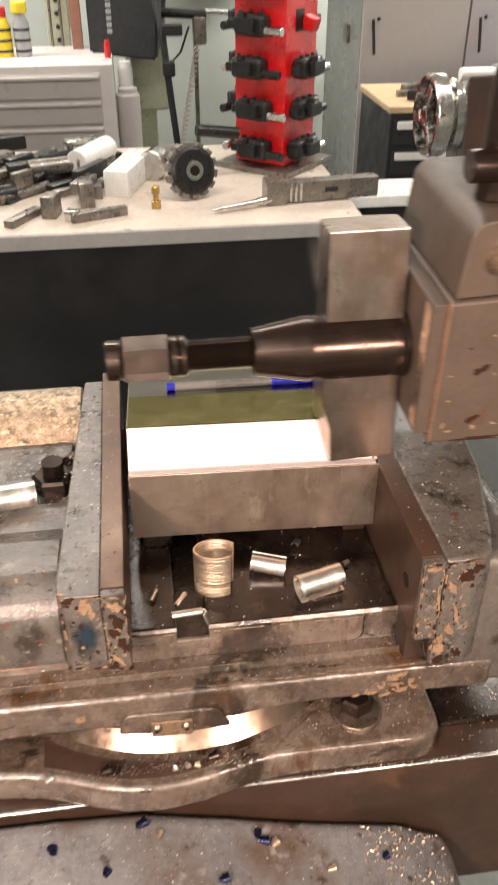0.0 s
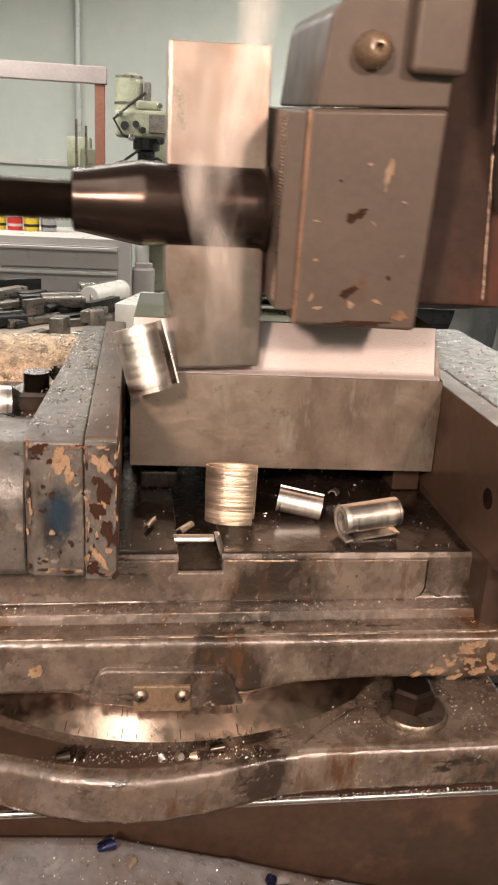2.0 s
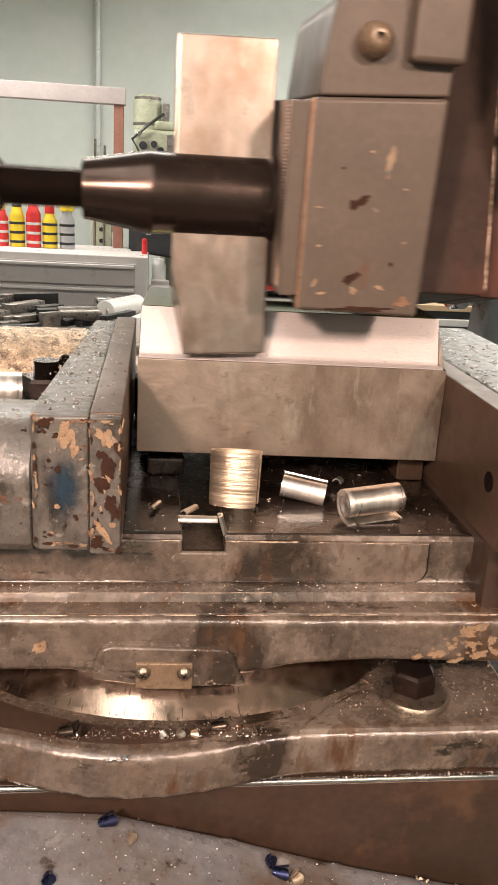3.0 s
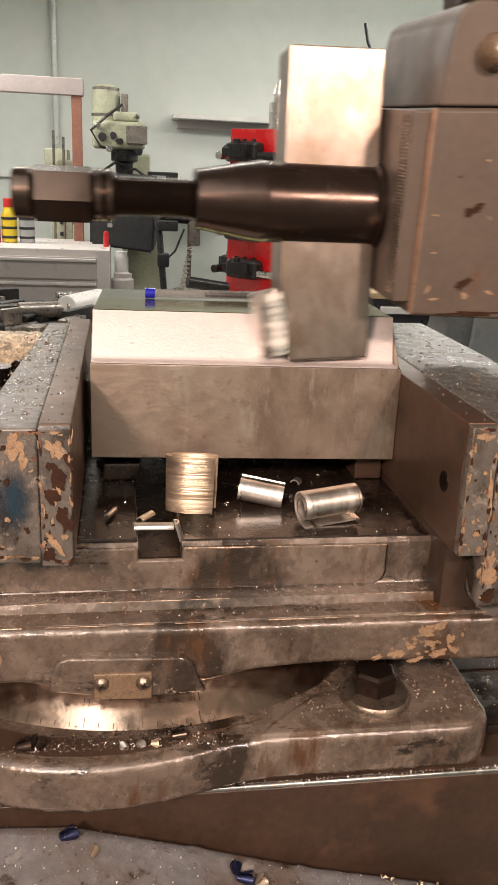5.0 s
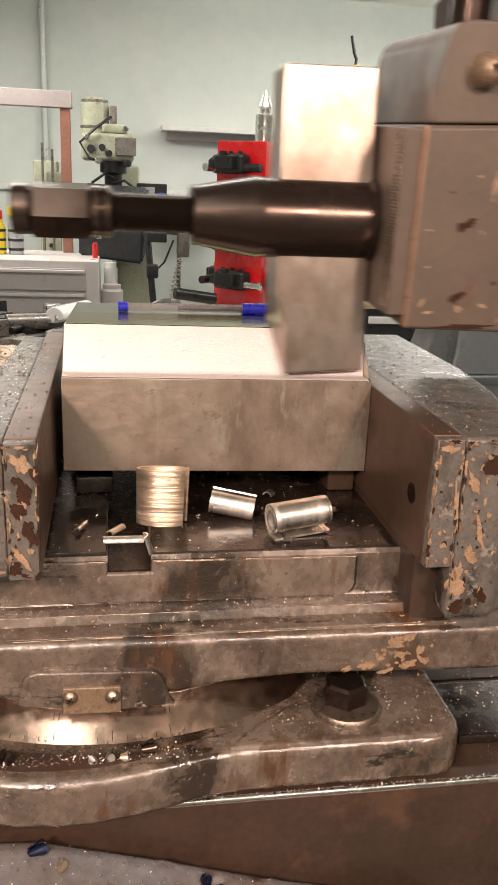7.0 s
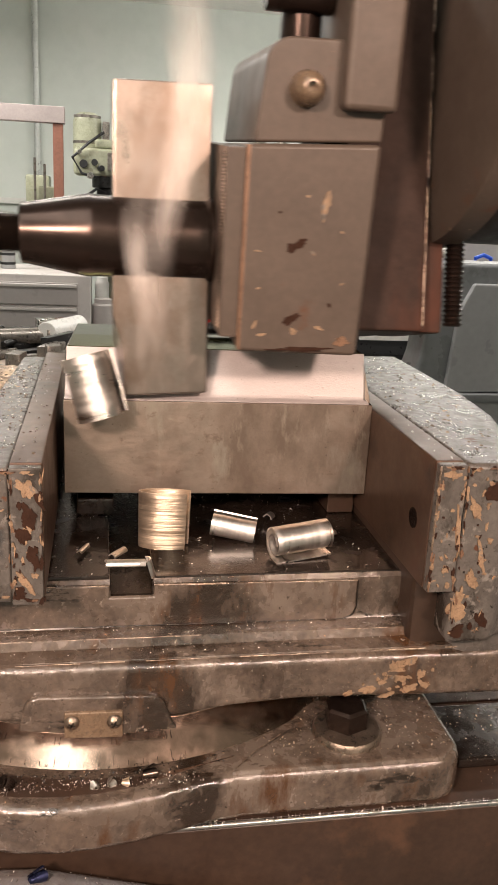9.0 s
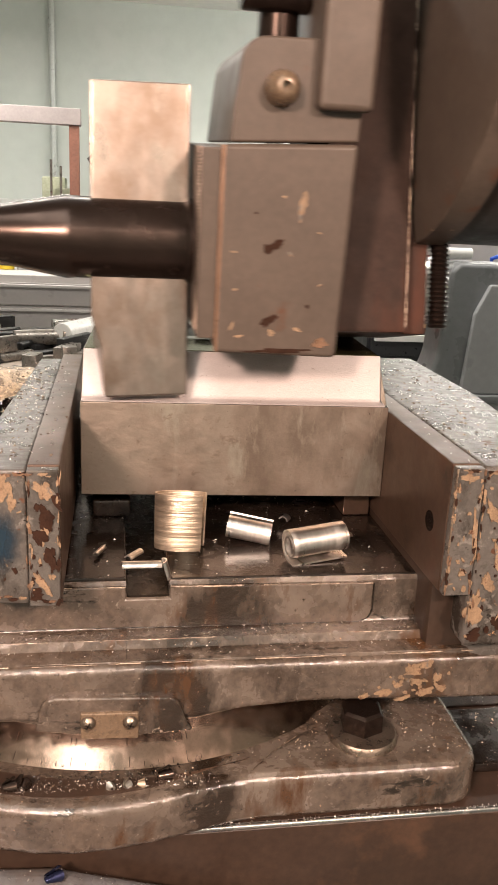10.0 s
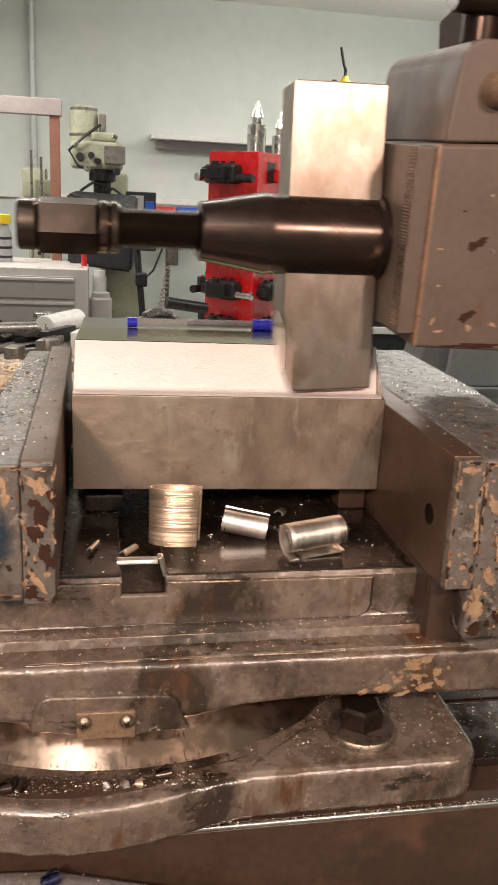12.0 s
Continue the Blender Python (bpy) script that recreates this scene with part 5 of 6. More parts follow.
for nm, a, mt in (("block", (-0.145, -0.085, -0.03, 0.03, 0.001, 0.070, 0.003), grey_steel), ("shank", (-0.084, 0.195, -0.022, 0.022, 0.004, 0.062, 0.003), grey_steel), ("rib", (-0.075, -0.068, -0.024, -0.021, 0.008, 0.058, 0.001), bright_steel), ("rib", (-0.060, -0.053, -0.024, -0.021, 0.008, 0.058, 0.001), bright_steel), ("rib", (-0.045, -0.038, -0.024, -0.021, 0.008, 0.058, 0.001), bright_steel), ("stamp", (0.03, 0.07, -0.0235, -0.021, 0.028, 0.042, 0.001), shadow_panel)):
    bm = boxed(*a)
    bmesh.ops.transform(bm, matrix=QM, verts=bm.verts)
    part(nm, bm, mt, parallel)
bm = B()
lathe(bm, (0.40, 2.34, 0.868), (0.215, 2.28, 0.862), [(0, 0.011), (0.05, 0.011), (0.055, 0.008), (0.17, 0.006), (0.19, 0.002)], 16)
single("drill_bit", bm, bright_steel, (0.3, 2.3, 0.85), "steel drill lying on the bench", "drill bit")
bm = B()
lathe(bm, (0.065, 2.36, 0.8505), (0.065, 2.36, 0.915), [(0, 0.014), (0.02, 0.014), (0.022, 0.008), (0.04, 0.008), (0.042, 0.012), (0.06, 0.012), (0.065, 0.006)], 16)
single("brass_fitting", bm, brass, (0.065, 2.36, 0.85), "small brass fitting standing on the bench", "fitting")


def bench_bar(name, at, size, turn, mat, label, category="steel stock", round_=False, tilt=0):
    bm = B()
    lx, ly, lz = size
    if round_:
        rod(bm, (-lx / 2, 0, lz / 2), (lx / 2, 0, lz / 2), lz / 2, 22, 0.002)
    else:
        box(bm, -lx / 2, lx / 2, -ly / 2, ly / 2, 0, lz, 0.002)
    m = Matrix.Translation((at[0], at[1], 0.8505 + at[2])) @ Matrix.Rotation(radians(turn), 4, "Z") @ Matrix.Rotation(radians(tilt), 4, "Y")
    ob = new(name, mesh(name, bm, mat, (0, 0, 0)))
    ob.matrix_world = m
    return tagged(ob, label, category, "steel offcuts on the bench")


bench_bar("wrapped_bar", (-0.005, 2.60, 0.0), (0.26, 0.075, 0.075), 72, clear_wrap, "white wrapped square bar on the bench", "bar")
bench_bar("wrapped_roll", (-0.115, 2.72, 0.03), (0.20, 0.07, 0.07), 62, clear_wrap, "white plastic-wrapped round bar", "bar", True)
bench_bar("steel_ring", (0.075, 2.66, 0.0), (0.07, 0.09, 0.09), 68, bright_steel, "short bright steel tube on the bench", "tube", True)
bench_bar("steel_tube", (0.10, 2.80, 0.0), (0.14, 0.06, 0.06), 30, grey_steel, "grey steel bar end", "bar", True)
random.seed(11)
for i in range(72):
    u, v = random.uniform(-0.62, -0.10), random.uniform(2.44, 2.95)
    L, W, Hh = random.uniform(0.06, 0.20), random.uniform(0.02, 0.05), random.uniform(0.018, 0.05)
    bench_bar("steel_offcut", (u, v, random.choice((0, 0, 0.03))), (L, W, Hh), random.uniform(20, 100), random.choice((grey_steel, grey_steel, grey_steel, bright_steel, black_iron)), "short grey steel offcut lying in a heap", round_=i % 3 == 0)
bench_bar("square_tube", (-0.225, 2.33, 0.0), (0.06, 0.04, 0.06), 75, grey_steel, "short square steel tube standing on the bench", "tube")
bench_bar("lathe_tool", (-0.095, 2.29, 0.0), (0.16, 0.025, 0.025), 20, grey_steel, "grey lathe tool with a bright tip", "lathe tool")
bench_bar("steel_offcut", (-0.165, 2.28, 0.0), (0.04, 0.03, 0.03), -20, bright_steel, "small bright steel offcut on the bench")
bench_bar("steel_offcut", (-0.30, 2.30, 0.0), (0.14, 0.03, 0.02), 60, grey_steel, "flat grey steel offcut on the bench")
bench_bar("steel_offcut", (-0.13, 2.40, 0.0), (0.04, 0.04, 0.07), 10, grey_steel, "grey steel block standing on the bench")

# ---- drawers, saw and mill behind the bench ----
drawers = thing("drawer_cabinet", (-0.55, 4.4, 0.0), "pale grey steel drawer cabinet with long handles", "drawer cabinet")
part("carcass", boxed(-1.40, -0.045, 4.12, 4.7, 0.0, 0.955, 0.006), drawer_white, drawers, "off-white carcass")
for i in range(8):
    z1 = 0.920 - i * 0.112
    d = part("drawer", boxed(-1.36, -0.105, 4.105, 4.119, z1 - 0.104, z1, 0.002), drawer_grey, drawers)
    part("handle", boxed(-1.35, -0.112, 4.085, 4.104, z1 - 0.020, z1 - 0.006, 0.003), drawer_white, d, "full-width pale handle")
pots = (("jar", 0.015, 4.2, 0.64, 0.055, 0.20, drawer_grey), ("jar", 0.01, 4.36, 0.66, 0.035, 0.27, clear_wrap))
for nm, xx, yy, zz, r, hh, mt in pots:
    bm = B()
    lathe(bm, (xx, yy, 0.0), (xx, yy, zz + hh), [(0, r), (zz + hh - 0.03, r), (zz + hh - 0.02, r * 0.8), (zz + hh, r * 0.8)], 20)
    single("canister", bm, mt, (xx, yy, 0), "grey upright canister beside the drawers", "canister")
bm = B()
lathe(bm, (-0.065, 4.3, 0.9555), (-0.065, 4.3, 1.035), [(0, 0.014), (0.06, 0.014), (0.075, 0.010)], 14)
single("red_cap", bm, red_plastic, (-0.065, 4.3, 0.955), "small red cap on the drawer cabinet", "cap")

frame_ = thing("steel_rack", (-0.25, 4.6, 0.0), "red-oxide post carrying a dusty horizontal beam", "rack")
part("post", boxed(-0.235, -0.185, 4.58, 4.64, 0.0, 1.665, 0.003), pink_wood, frame_, "red-oxide post")
part("beam", boxed(-1.6, -0.175, 4.57, 4.65, 1.666, 1.745, 0.004), dusty_beam, frame_, "dusty beam")

mill = thing("milling_machine", (0.03, 5.1, 0.0), "cream-green vertical milling machine behind a black cover", "milling machine")
bm = B()
lathe(bm, (-0.070, 5.05, 1.55), (-0.070, 5.05, 1.765), [(0, 0.070), (0.01, 0.078), (0.17, 0.078), (0.20, 0.068), (0.215, 0.04)], 32)
part("motor", bm, mill_cream, mill)
part("motor_box", boxed(0.012, 0.052, 4.98, 5.08, 1.58, 1.72, 0.008), grey_steel, mill)
part("spindle_head", boxed(-0.145, 0.145, 4.93, 5.18, 1.43, 1.575, 0.02, 3), mill_cream, mill)
part("switch_panel", boxed(0.04, 0.155, 4.905, 4.93, 1.46, 1.555, 0.004), grey_steel, mill)
part("dial", rodded((-0.09, 4.925, 1.49), (-0.09, 4.905, 1.49), 0.022, 20), black_plastic, mill)
part("dial", rodded((-0.03, 4.925, 1.50), (-0.03, 4.905, 1.50), 0.018, 20), black_plastic, mill)
bm = B()
lathe(bm, (0.03, 5.02, 1.43), (0.03, 5.02, 1.20), [(0, 0.075), (0.06, 0.075), (0.07, 0.05), (0.18, 0.05), (0.19, 0.03), (0.23, 0.03)], 28)
part("quill", bm, black_iron, mill)
part("ram", boxed(-0.06, 0.09, 5.18, 5.7, 1.42, 1.58, 0.02), mill_cream, mill)
part("column", boxed(0.02, 0.19, 5.4, 5.8, 0.0, 1.42, 0.02), mill_cream, mill)
part("knee", boxed(0.04, 0.24, 4.75, 5.4, 0.62, 0.95, 0.02), mill_cream, mill)
part("mill_table", boxed(-0.12, 0.24, 4.85, 5.15, 0.98, 1.05, 0.006), grey_steel, mill)
part("control_box", boxed(-0.33, -0.20, 4.86, 4.96, 1.02, 1.36, 0.01), mill_cream, mill)
part("side_box", boxed(-0.41, -0.28, 5.0, 5.2, 1.26, 1.42, 0.012), mill_cream, mill)
bm = B()
tube(bm, [(0.02, 4.94, 1.66), (-0.06, 4.90, 1.60), (-0.15, 4.90, 1.52), (-0.10, 4.91, 1.44), (-0.02, 4.92, 1.42)], 0.008)
part("cable", bm, black_plastic, mill)
for k, (xx, zz, r) in enumerate(((-0.12, 1.55, 0.012), (0.0, 1.47, 0.016), (0.09, 1.60, 0.014), (0.10, 1.42, 0.020), (-0.06, 1.43, 0.018))):
    part("knob", rodded((xx, 4.93, zz), (xx + 0.01, 4.88, zz), r, 16), black_plastic if k % 2 else bright_steel, mill)
for k, (xx, zz) in enumerate(((-0.02, 1.34), (0.09, 1.31), (0.05, 1.27))):
    bm = B()
    tube(bm, [(0.03, 4.97, zz), (xx, 4.92, zz + 0.02), (xx + 0.07 * (1 if k else -1), 4.90, zz - 0.03)], 0.008)
    part("feed_lever", bm, black_plastic, mill)
part("motor_band", rodded((-0.070, 5.05, 1.60), (-0.070, 5.05, 1.615), 0.081, 32), grey_steel, mill)
part("motor_cap", rodded((-0.070, 5.05, 1.735), (-0.070, 5.05, 1.750), 0.075, 32), grey_steel, mill)
part("belt_cover", boxed(-0.03, 0.11, 4.95, 5.10, 1.576, 1.625, 0.015, 3), mill_cream, mill)

cover = thing("machine_cover", (0.08, 4.5, 0.0), "black nylon hood with white print on a stand", "hood")
bm = B()
b2 = bmesh.new()
vs = [b2.verts.new(p) for p in ((-0.15, 4.45, 0.95), (0.17, 4.40, 0.92), (0.19, 4.42, 1.22), (-0.15, 4.45, 1.30), (-0.12, 4.8, 0.98), (0.22, 4.8, 0.98), (0.22, 4.8, 1.30), (-0.12, 4.8, 1.31))]
for f in ((0, 1, 2, 3), (7, 6, 5, 4), (0, 4, 5, 1), (1, 5, 6, 2), (2, 6, 7, 3), (3, 7, 4, 0)):
    b2.faces.new([vs[i] for i in f])
bmesh.ops.bevel(b2, geom=b2.edges[:], offset=0.012, segments=2, affect="EDGES")
join(bm, b2)
part("hood", bm, black_cloth, cover)
bm = B()
for k in range(6):
    box(bm, -0.06, -0.035, 4.436, 4.4455, 1.04 + k * 0.028, 1.060 + k * 0.028, 0.002, 1)
box(bm, -0.065, -0.03, 4.436, 4.4455, 1.215, 1.25, 0.008)
part("print_bars", bm, white_print, cover, "faded white print")
bm = B()
tube(bm, [(0.17, 4.42, 1.20), (0.20, 4.36, 1.02), (0.22, 4.34, 0.80), (0.25, 4.32, 0.5), (0.26, 4.32, 0.0)], 0.017)
part("stand_pole", bm, black_plastic, cover)
part("clamp", boxed(0.19, 0.25, 4.31, 4.37, 0.86, 0.93, 0.01), black_plastic, cover)
part("bracket", boxed(0.19, 0.29, 4.30, 4.36, 1.04, 1.09, 0.006), black_plastic, cover)

feed = thing("power_feed_unit", (0.42, 4.9, 0.0), "grey power feed arm with a pinkish coiled cord", "machine feed")
part("arm", rodded((0.22, 4.92, 1.075), (0.46, 4.88, 1.065), 0.024, 20), black_iron, feed)
part("gearbox", boxed(0.385, 0.455, 4.84, 4.93, 0.925, 1.06, 0.012), grey_steel, feed)
part("handle", rodded((0.45, 4.86, 1.085), (0.64, 4.84, 1.075), 0.013, 14), bright_steel, feed, "bright handle")
part("post", rodded((0.40, 4.92, 0.0), (0.40, 4.92, 0.93), 0.012, 14), grey_steel, feed)
bm = B()
pts = []
for i in range(220):
    u = i / 219
    a = u * 2 * math.pi * 20
    pts.append((0.40 - 0.10 * u + 0.015 * math.cos(a), 4.80 + 0.015 * math.sin(a), 0.93 - 0.50 * u))
tube(bm, pts, 0.0036, 6)
part("coiled_cord", bm, pink_cord, feed, "pinkish coiled cord")
bm = B()
tube(bm, [(0.36, 4.82, 1.02), (0.31, 4.80, 0.90), (0.25, 4.80, 0.84), (0.20, 4.80, 0.90)], 0.006)
part("cable", bm, black_plastic, feed)
readout = thing("digital_readout", (0.22, 4.95, 1.2), "dark readout screen box on an arm", "readout")
part("case", boxed(0.16, 0.33, 4.95, 5.03, 1.19, 1.32, 0.006), black_plastic, readout)
part("screen", boxed(0.18, 0.26, 4.946, 4.9505, 1.215, 1.30, 0.002, 1), lathe_light, readout)
part("screen_label", boxed(0.27, 0.32, 4.946, 4.9505, 1.22, 1.27, 0.002, 1), blue_plastic, readout)
part("support_arm", rodded((0.25, 5.02, 1.2), (0.25, 5.3, 1.05), 0.015, 10), black_plastic, readout)
for i, (mt, lb) in enumerate(((red_plastic, "red"), (blue_plastic, "blue"), (blue_plastic, "blue"))):
    bm = B()
    xx = 0.37 + i * 0.165
    prism(bm, [(5.80, 1.10), (5.80, 1.19), (5.86, 1.23), (6.001, 1.23), (6.001, 1.10)], "x", xx, xx + 0.15, 0.006)
    single("storage_bin", bm, mt, (xx, 5.9, 1.1), lb + " plastic storage bin hung on the wall", "storage bin", "bins on the wall")
single("bin_rail", boxed(0.37, 0.86, 6.0015, 6.199, 1.12, 1.21, 0.004), drawer_white, (0.6, 6.05, 1.1), "pale rail carrying plastic bins", "rail")
shelf = thing("wall_shelf", (0.9, 6.1, 1.6), "white shelf board on the wall with a grey strip for its shadow", "shelf")
part("board", boxed(0.36, 1.45, 5.97, 6.199, 1.665, 1.695, 0.003), clear_wrap, shelf)
# grey strip drawn for the shadow beneath the board
part("brace", boxed(0.40, 1.42, 6.12, 6.199, 1.61, 1.664, 0.003), drawer_grey, shelf)
single("conduit", rodded((-0.42, 6.17, 0.0), (-0.42, 6.17, 2.574), 0.022, 14), pipe_grey, (-0.42, 6.17, 0), "pale galvanised conduit up the wall", "conduit")
single("wall_trim", boxed(-3.1, 1.5, 6.170, 6.199, 1.24, 1.28, 0.004), clear_wrap, (0, 6.18, 1.25), "white trim rail along the wall", kind="structure")

# shelf rack with bottles and clutter beyond the saw
rack = thing("cream_panel", (-0.36, 4.7, 0.0), "cream perforated panel with rods standing beside it", "panel")
part("panel", boxed(-0.36, -0.25, 4.72, 4.75, 0.9, 1.23, 0.004), mill_cream, rack)
for i in range(4):
    part("hole", rodded((-0.305, 4.7195, 0.98 + i * 0.06), (-0.305, 4.7170, 0.98 + i * 0.06), 0.012, 12), shadow_panel, rack)
for i, xx in enumerate((-0.345, -0.295)):
    single("thin_rod", rodded((xx, 4.68, 0.0), (xx + 0.01, 4.69, 1.50 - i * 0.03), 0.007, 10), grey_steel, (xx, 4.68, 0), "thin steel rod leaning upright", "rod", "upright rods")
for xx, mt, cap_, hh, lb in ((-0.62, red_plastic, drawer_white, 0.26, "red plastic bottle with a white band"), (-0.54, yellow_plastic, red_plastic, 0.21, "yellow and black striped plastic bottle"), (-0.455, lathe_light, yellow_plastic, 0.23, "grey bottle with a wide yellow lid"), (-0.70, yellow_plastic, black_plastic, 0.24, "yellow and black striped plastic bottle"), (-0.78, red_plastic, yellow_plastic, 0.22, "red plastic bottle with a yellow cap")):
    jar = thing("bottle", (xx, 4.4, 0.955), lb + " on the drawer cabinet", "bottle", "bottles on the drawers")
    bm = B()
    lathe(bm, (xx, 4.4, 0.9555), (xx, 4.4, 0.9555 + hh * 0.8), [(0, 0.034), (0.004, 0.037), (hh * 0.62, 0.037), (hh * 0.72, 0.026), (hh * 0.8, 0.024)], 20)
    part("body", bm, mt, jar)
    part("cap", rodded((xx, 4.4, 0.9557 + hh * 0.8), (xx, 4.4, 0.9555 + hh), 0.036 if mt is lathe_light else 0.024, 18), cap_, jar)
    for k in range(3):
        part("stripe", rodded((xx, 4.4, 0.975 + k * 0.045), (xx, 4.4, 0.988 + k * 0.045), 0.0380, 20), black_plastic if mt is not red_plastic else drawer_white, jar)

# ---- tall cabinets, trolley and lathe ----
locker = thing("tall_cabinet", (1.5, 4.5, 0.0), "tall grey steel cabinet with two doors", "cabinet")
part("carcass", boxed(1.125, 2.55, 4.22, 4.95, 0.0, 1.705, 0.006), cabinet_side, locker, "pale side and top")
for a, b in ((1.128, 1.640), (1.650, 2.19)):
    d = part("door", boxed(a, b, 4.200, 4.2195, 0.03, 1.70, 0.003), cabinet_grey, locker)
    part("handle", rodded((a + 0.06, 4.185, 0.96), (a + 0.045, 4.185, 1.11), 0.007, 10), shadow_panel, d, "thin dark handle")
    part("keyhole", rodded((a + 0.075, 4.1995, 1.11), (a + 0.075, 4.196, 1.11), 0.009, 12), shadow_panel, d)
d = part("sticker", boxed(1.22, 1.36, 4.196, 4.1998, 1.40, 1.44, 0.001, 1, turn=Matrix.Rotation(radians(-25), 4, "Y")), lathe_grey, locker, "dark slanted sticker")
part("sticker_patch", boxed(1.29, 1.325, 4.193, 4.1960, 1.405, 1.44, 0.001, 1, turn=Matrix.Rotation(radians(-25), 4, "Y")), white_print, d)
for a, b, z in ((1.735, 1.79, 1.41), (1.80, 1.85, 1.40), (1.86, 1.92, 1.25)):
    part("vent_mark", boxed(a, b, 4.196, 4.1998, z, 1.69, 0.001, 1), lathe_light, locker, "greyish rubbed panel")
part("side_sticker", boxed(1.1215, 1.1248, 4.40, 4.56, 1.24, 1.33, 0.001, 1), pink_wood, locker, "faded reddish sticker")
part("side_handle", boxed(1.108, 1.1248, 4.42, 4.50, 0.98, 1.06, 0.004), grey_steel, locker, "small recessed handle plate")
TOPZ = 1.7055


def can(name, at, r, hh, mat, label, nozzle=False):
    ob = thing(name, at, label, "can")
    x, y, z = at
    bm = B()
    lathe(bm, at, (x, y, z + hh), [(0, r * 0.95), (0.004, r), (hh * 0.86, r), (hh * 0.93, r * 0.55), (hh, r * 0.45)], 22)
    part("body", bm, mat, ob)
    part("band", rodded((x, y, z + hh * 0.42), (x, y, z + hh * 0.62), r * 1.02, 22), lathe_grey, ob, "printed band")
    if nozzle:
        bm = B()
        tube(bm, [(x, y, z + hh), (x, y, z + hh + 0.03), (x - 0.01, y, z + hh + 0.05), (x - 0.03, y, z + hh + 0.13)], 0.008)
        part("nozzle", bm, black_plastic, ob)
    return ob


can("oil_can", (1.215, 4.35, TOPZ), 0.034, 0.215, yellow_plastic, "yellow spray can with a bent nozzle on the cabinet", True)
can("spray_can", (1.295, 4.35, TOPZ), 0.030, 0.155, green_paint, "dark green spray can on the cabinet")
single("cardboard_box", boxed(1.345, 1.500, 4.28, 4.45, TOPZ + 0.0005, TOPZ + 0.105, 0.004), cardboard, (1.6, 4.35, TOPZ), "brown cardboard box on the cabinet", "box")
single("paper_pile", boxed(1.37, 1.48, 4.29, 4.43, TOPZ + 0.106, TOPZ + 0.122, 0.006), clear_wrap, (1.58, 4.36, TOPZ + 0.17), "crumpled white paper on the box", "paper")
single("steel_rod", rodded((1.33, 4.236, TOPZ + 0.009), (1.74, 4.226, TOPZ + 0.009), 0.0085, 14), clear_wrap, (1.5, 4.23, TOPZ), "pale rod lying along the cabinet edge", "rod")
gun = thing("grease_gun", (1.18, 4.62, TOPZ), "black grease gun standing on the cabinet", "grease gun")
part("barrel", rodded((1.165, 4.62, TOPZ), (1.165, 4.62, TOPZ + 0.14), 0.022, 16), black_plastic, gun)
part("lever", boxed(1.12, 1.25, 4.605, 4.635, TOPZ + 0.125, TOPZ + 0.155, 0.008), black_plastic, gun)
can("spray_can", (1.235, 4.62, TOPZ), 0.030, 0.23, black_plastic, "black spray can on the cabinet")

cart = thing("tool_trolley", (1.2, 3.7, 0.0), "black tool trolley with pale drawers and maple top", "tool trolley")
part("body", boxed(1.085, 1.75, 3.50, 3.98, 0.05, 0.840, 0.006), shadow_panel, cart)
part("top", boxed(1.075, 1.76, 3.49, 3.99, 0.8405, 0.866, 0.004), wood_top, cart, "pale maple top")
for i in range(6):
    z1 = 0.815 - i * 0.125
    d = part("drawer", boxed(1.10, 1.74, 3.485, 3.4995, z1 - 0.10, z1, 0.003), black_plastic, cart)
    part("handle", boxed(1.11, 1.73, 3.460, 3.484, z1 - 0.034, z1 - 0.004, 0.004), clear_wrap, d, "pale drawer pull")
part("caster", rodded((1.12, 3.56, 0.025), (1.12, 3.60, 0.025), 0.025, 14), black_plastic, cart)
random.seed(5)
for i in range(9):
    xx, yy = random.uniform(1.18, 1.45), random.uniform(3.55, 3.8)
    single("small_tool", boxed(xx - 0.05, xx + 0.05, yy - 0.02, yy + 0.02, 0.8665, 0.886 + 0.02 * random.random(), 0.004, turn=Matrix.Rotation(random.uniform(0, 3), 4, "Z")), random.choice((grey_steel, black_iron, brass)), (xx, yy, 0.8665), "small hand tool lying on the trolley top", "hand tool", "tools on the trolley")
jug = thing("oil_jug", (1.82, 3.9, 0.912), "blue plastic oil jug with a handle on a cupboard", "jug")
bm = B()
prism(bm, [(1.742, 0.9125), (1.742, 1.045), (1.758, 1.075), (1.80, 1.095), (1.90, 1.095), (1.905, 0.9125)], "y", 3.84, 3.96, 0.012, 3)
part("body", bm, blue_plastic, jug)
part("label", boxed(1.78, 1.87, 3.836, 3.8398, 0.94, 1.02, 0.001, 1), white_print, jug, "pale printed label")
bm = B()
tube(bm, [(1.80, 3.9, 1.09), (1.80, 3.9, 1.125), (1.84, 3.9, 1.14), (1.88, 3.9, 1.125), (1.88, 3.9, 1.09)], 0.010)
part("handle", bm, blue_plastic, jug)
part("cap", rodded((1.77, 3.9, 1.07), (1.765, 3.9, 1.105), 0.018, 16), blue_plastic, jug)
single("side_shelf", boxed(1.765, 2.6, 3.75, 4.15, 0.0, 0.9120, 0.005), lathe_grey, (2.1, 3.95, 0), "grey side cupboard beside the lathe", "cupboard")

machine = thing("lathe_tailstock", (0.9, 2.2, 0.0), "grey machine housing with a bright spindle chuck", "machine")
bm = B()
prism(bm, [(0.80, 0.62), (0.785, 0.88), (0.815, 0.98), (0.830, 1.195), (0.850, 1.215), (1.7, 1.215), (1.7, 0.62)], "y", 2.02, 2.14, 0.012, 3)
part("housing", bm, lathe_grey, machine)
bm = B()
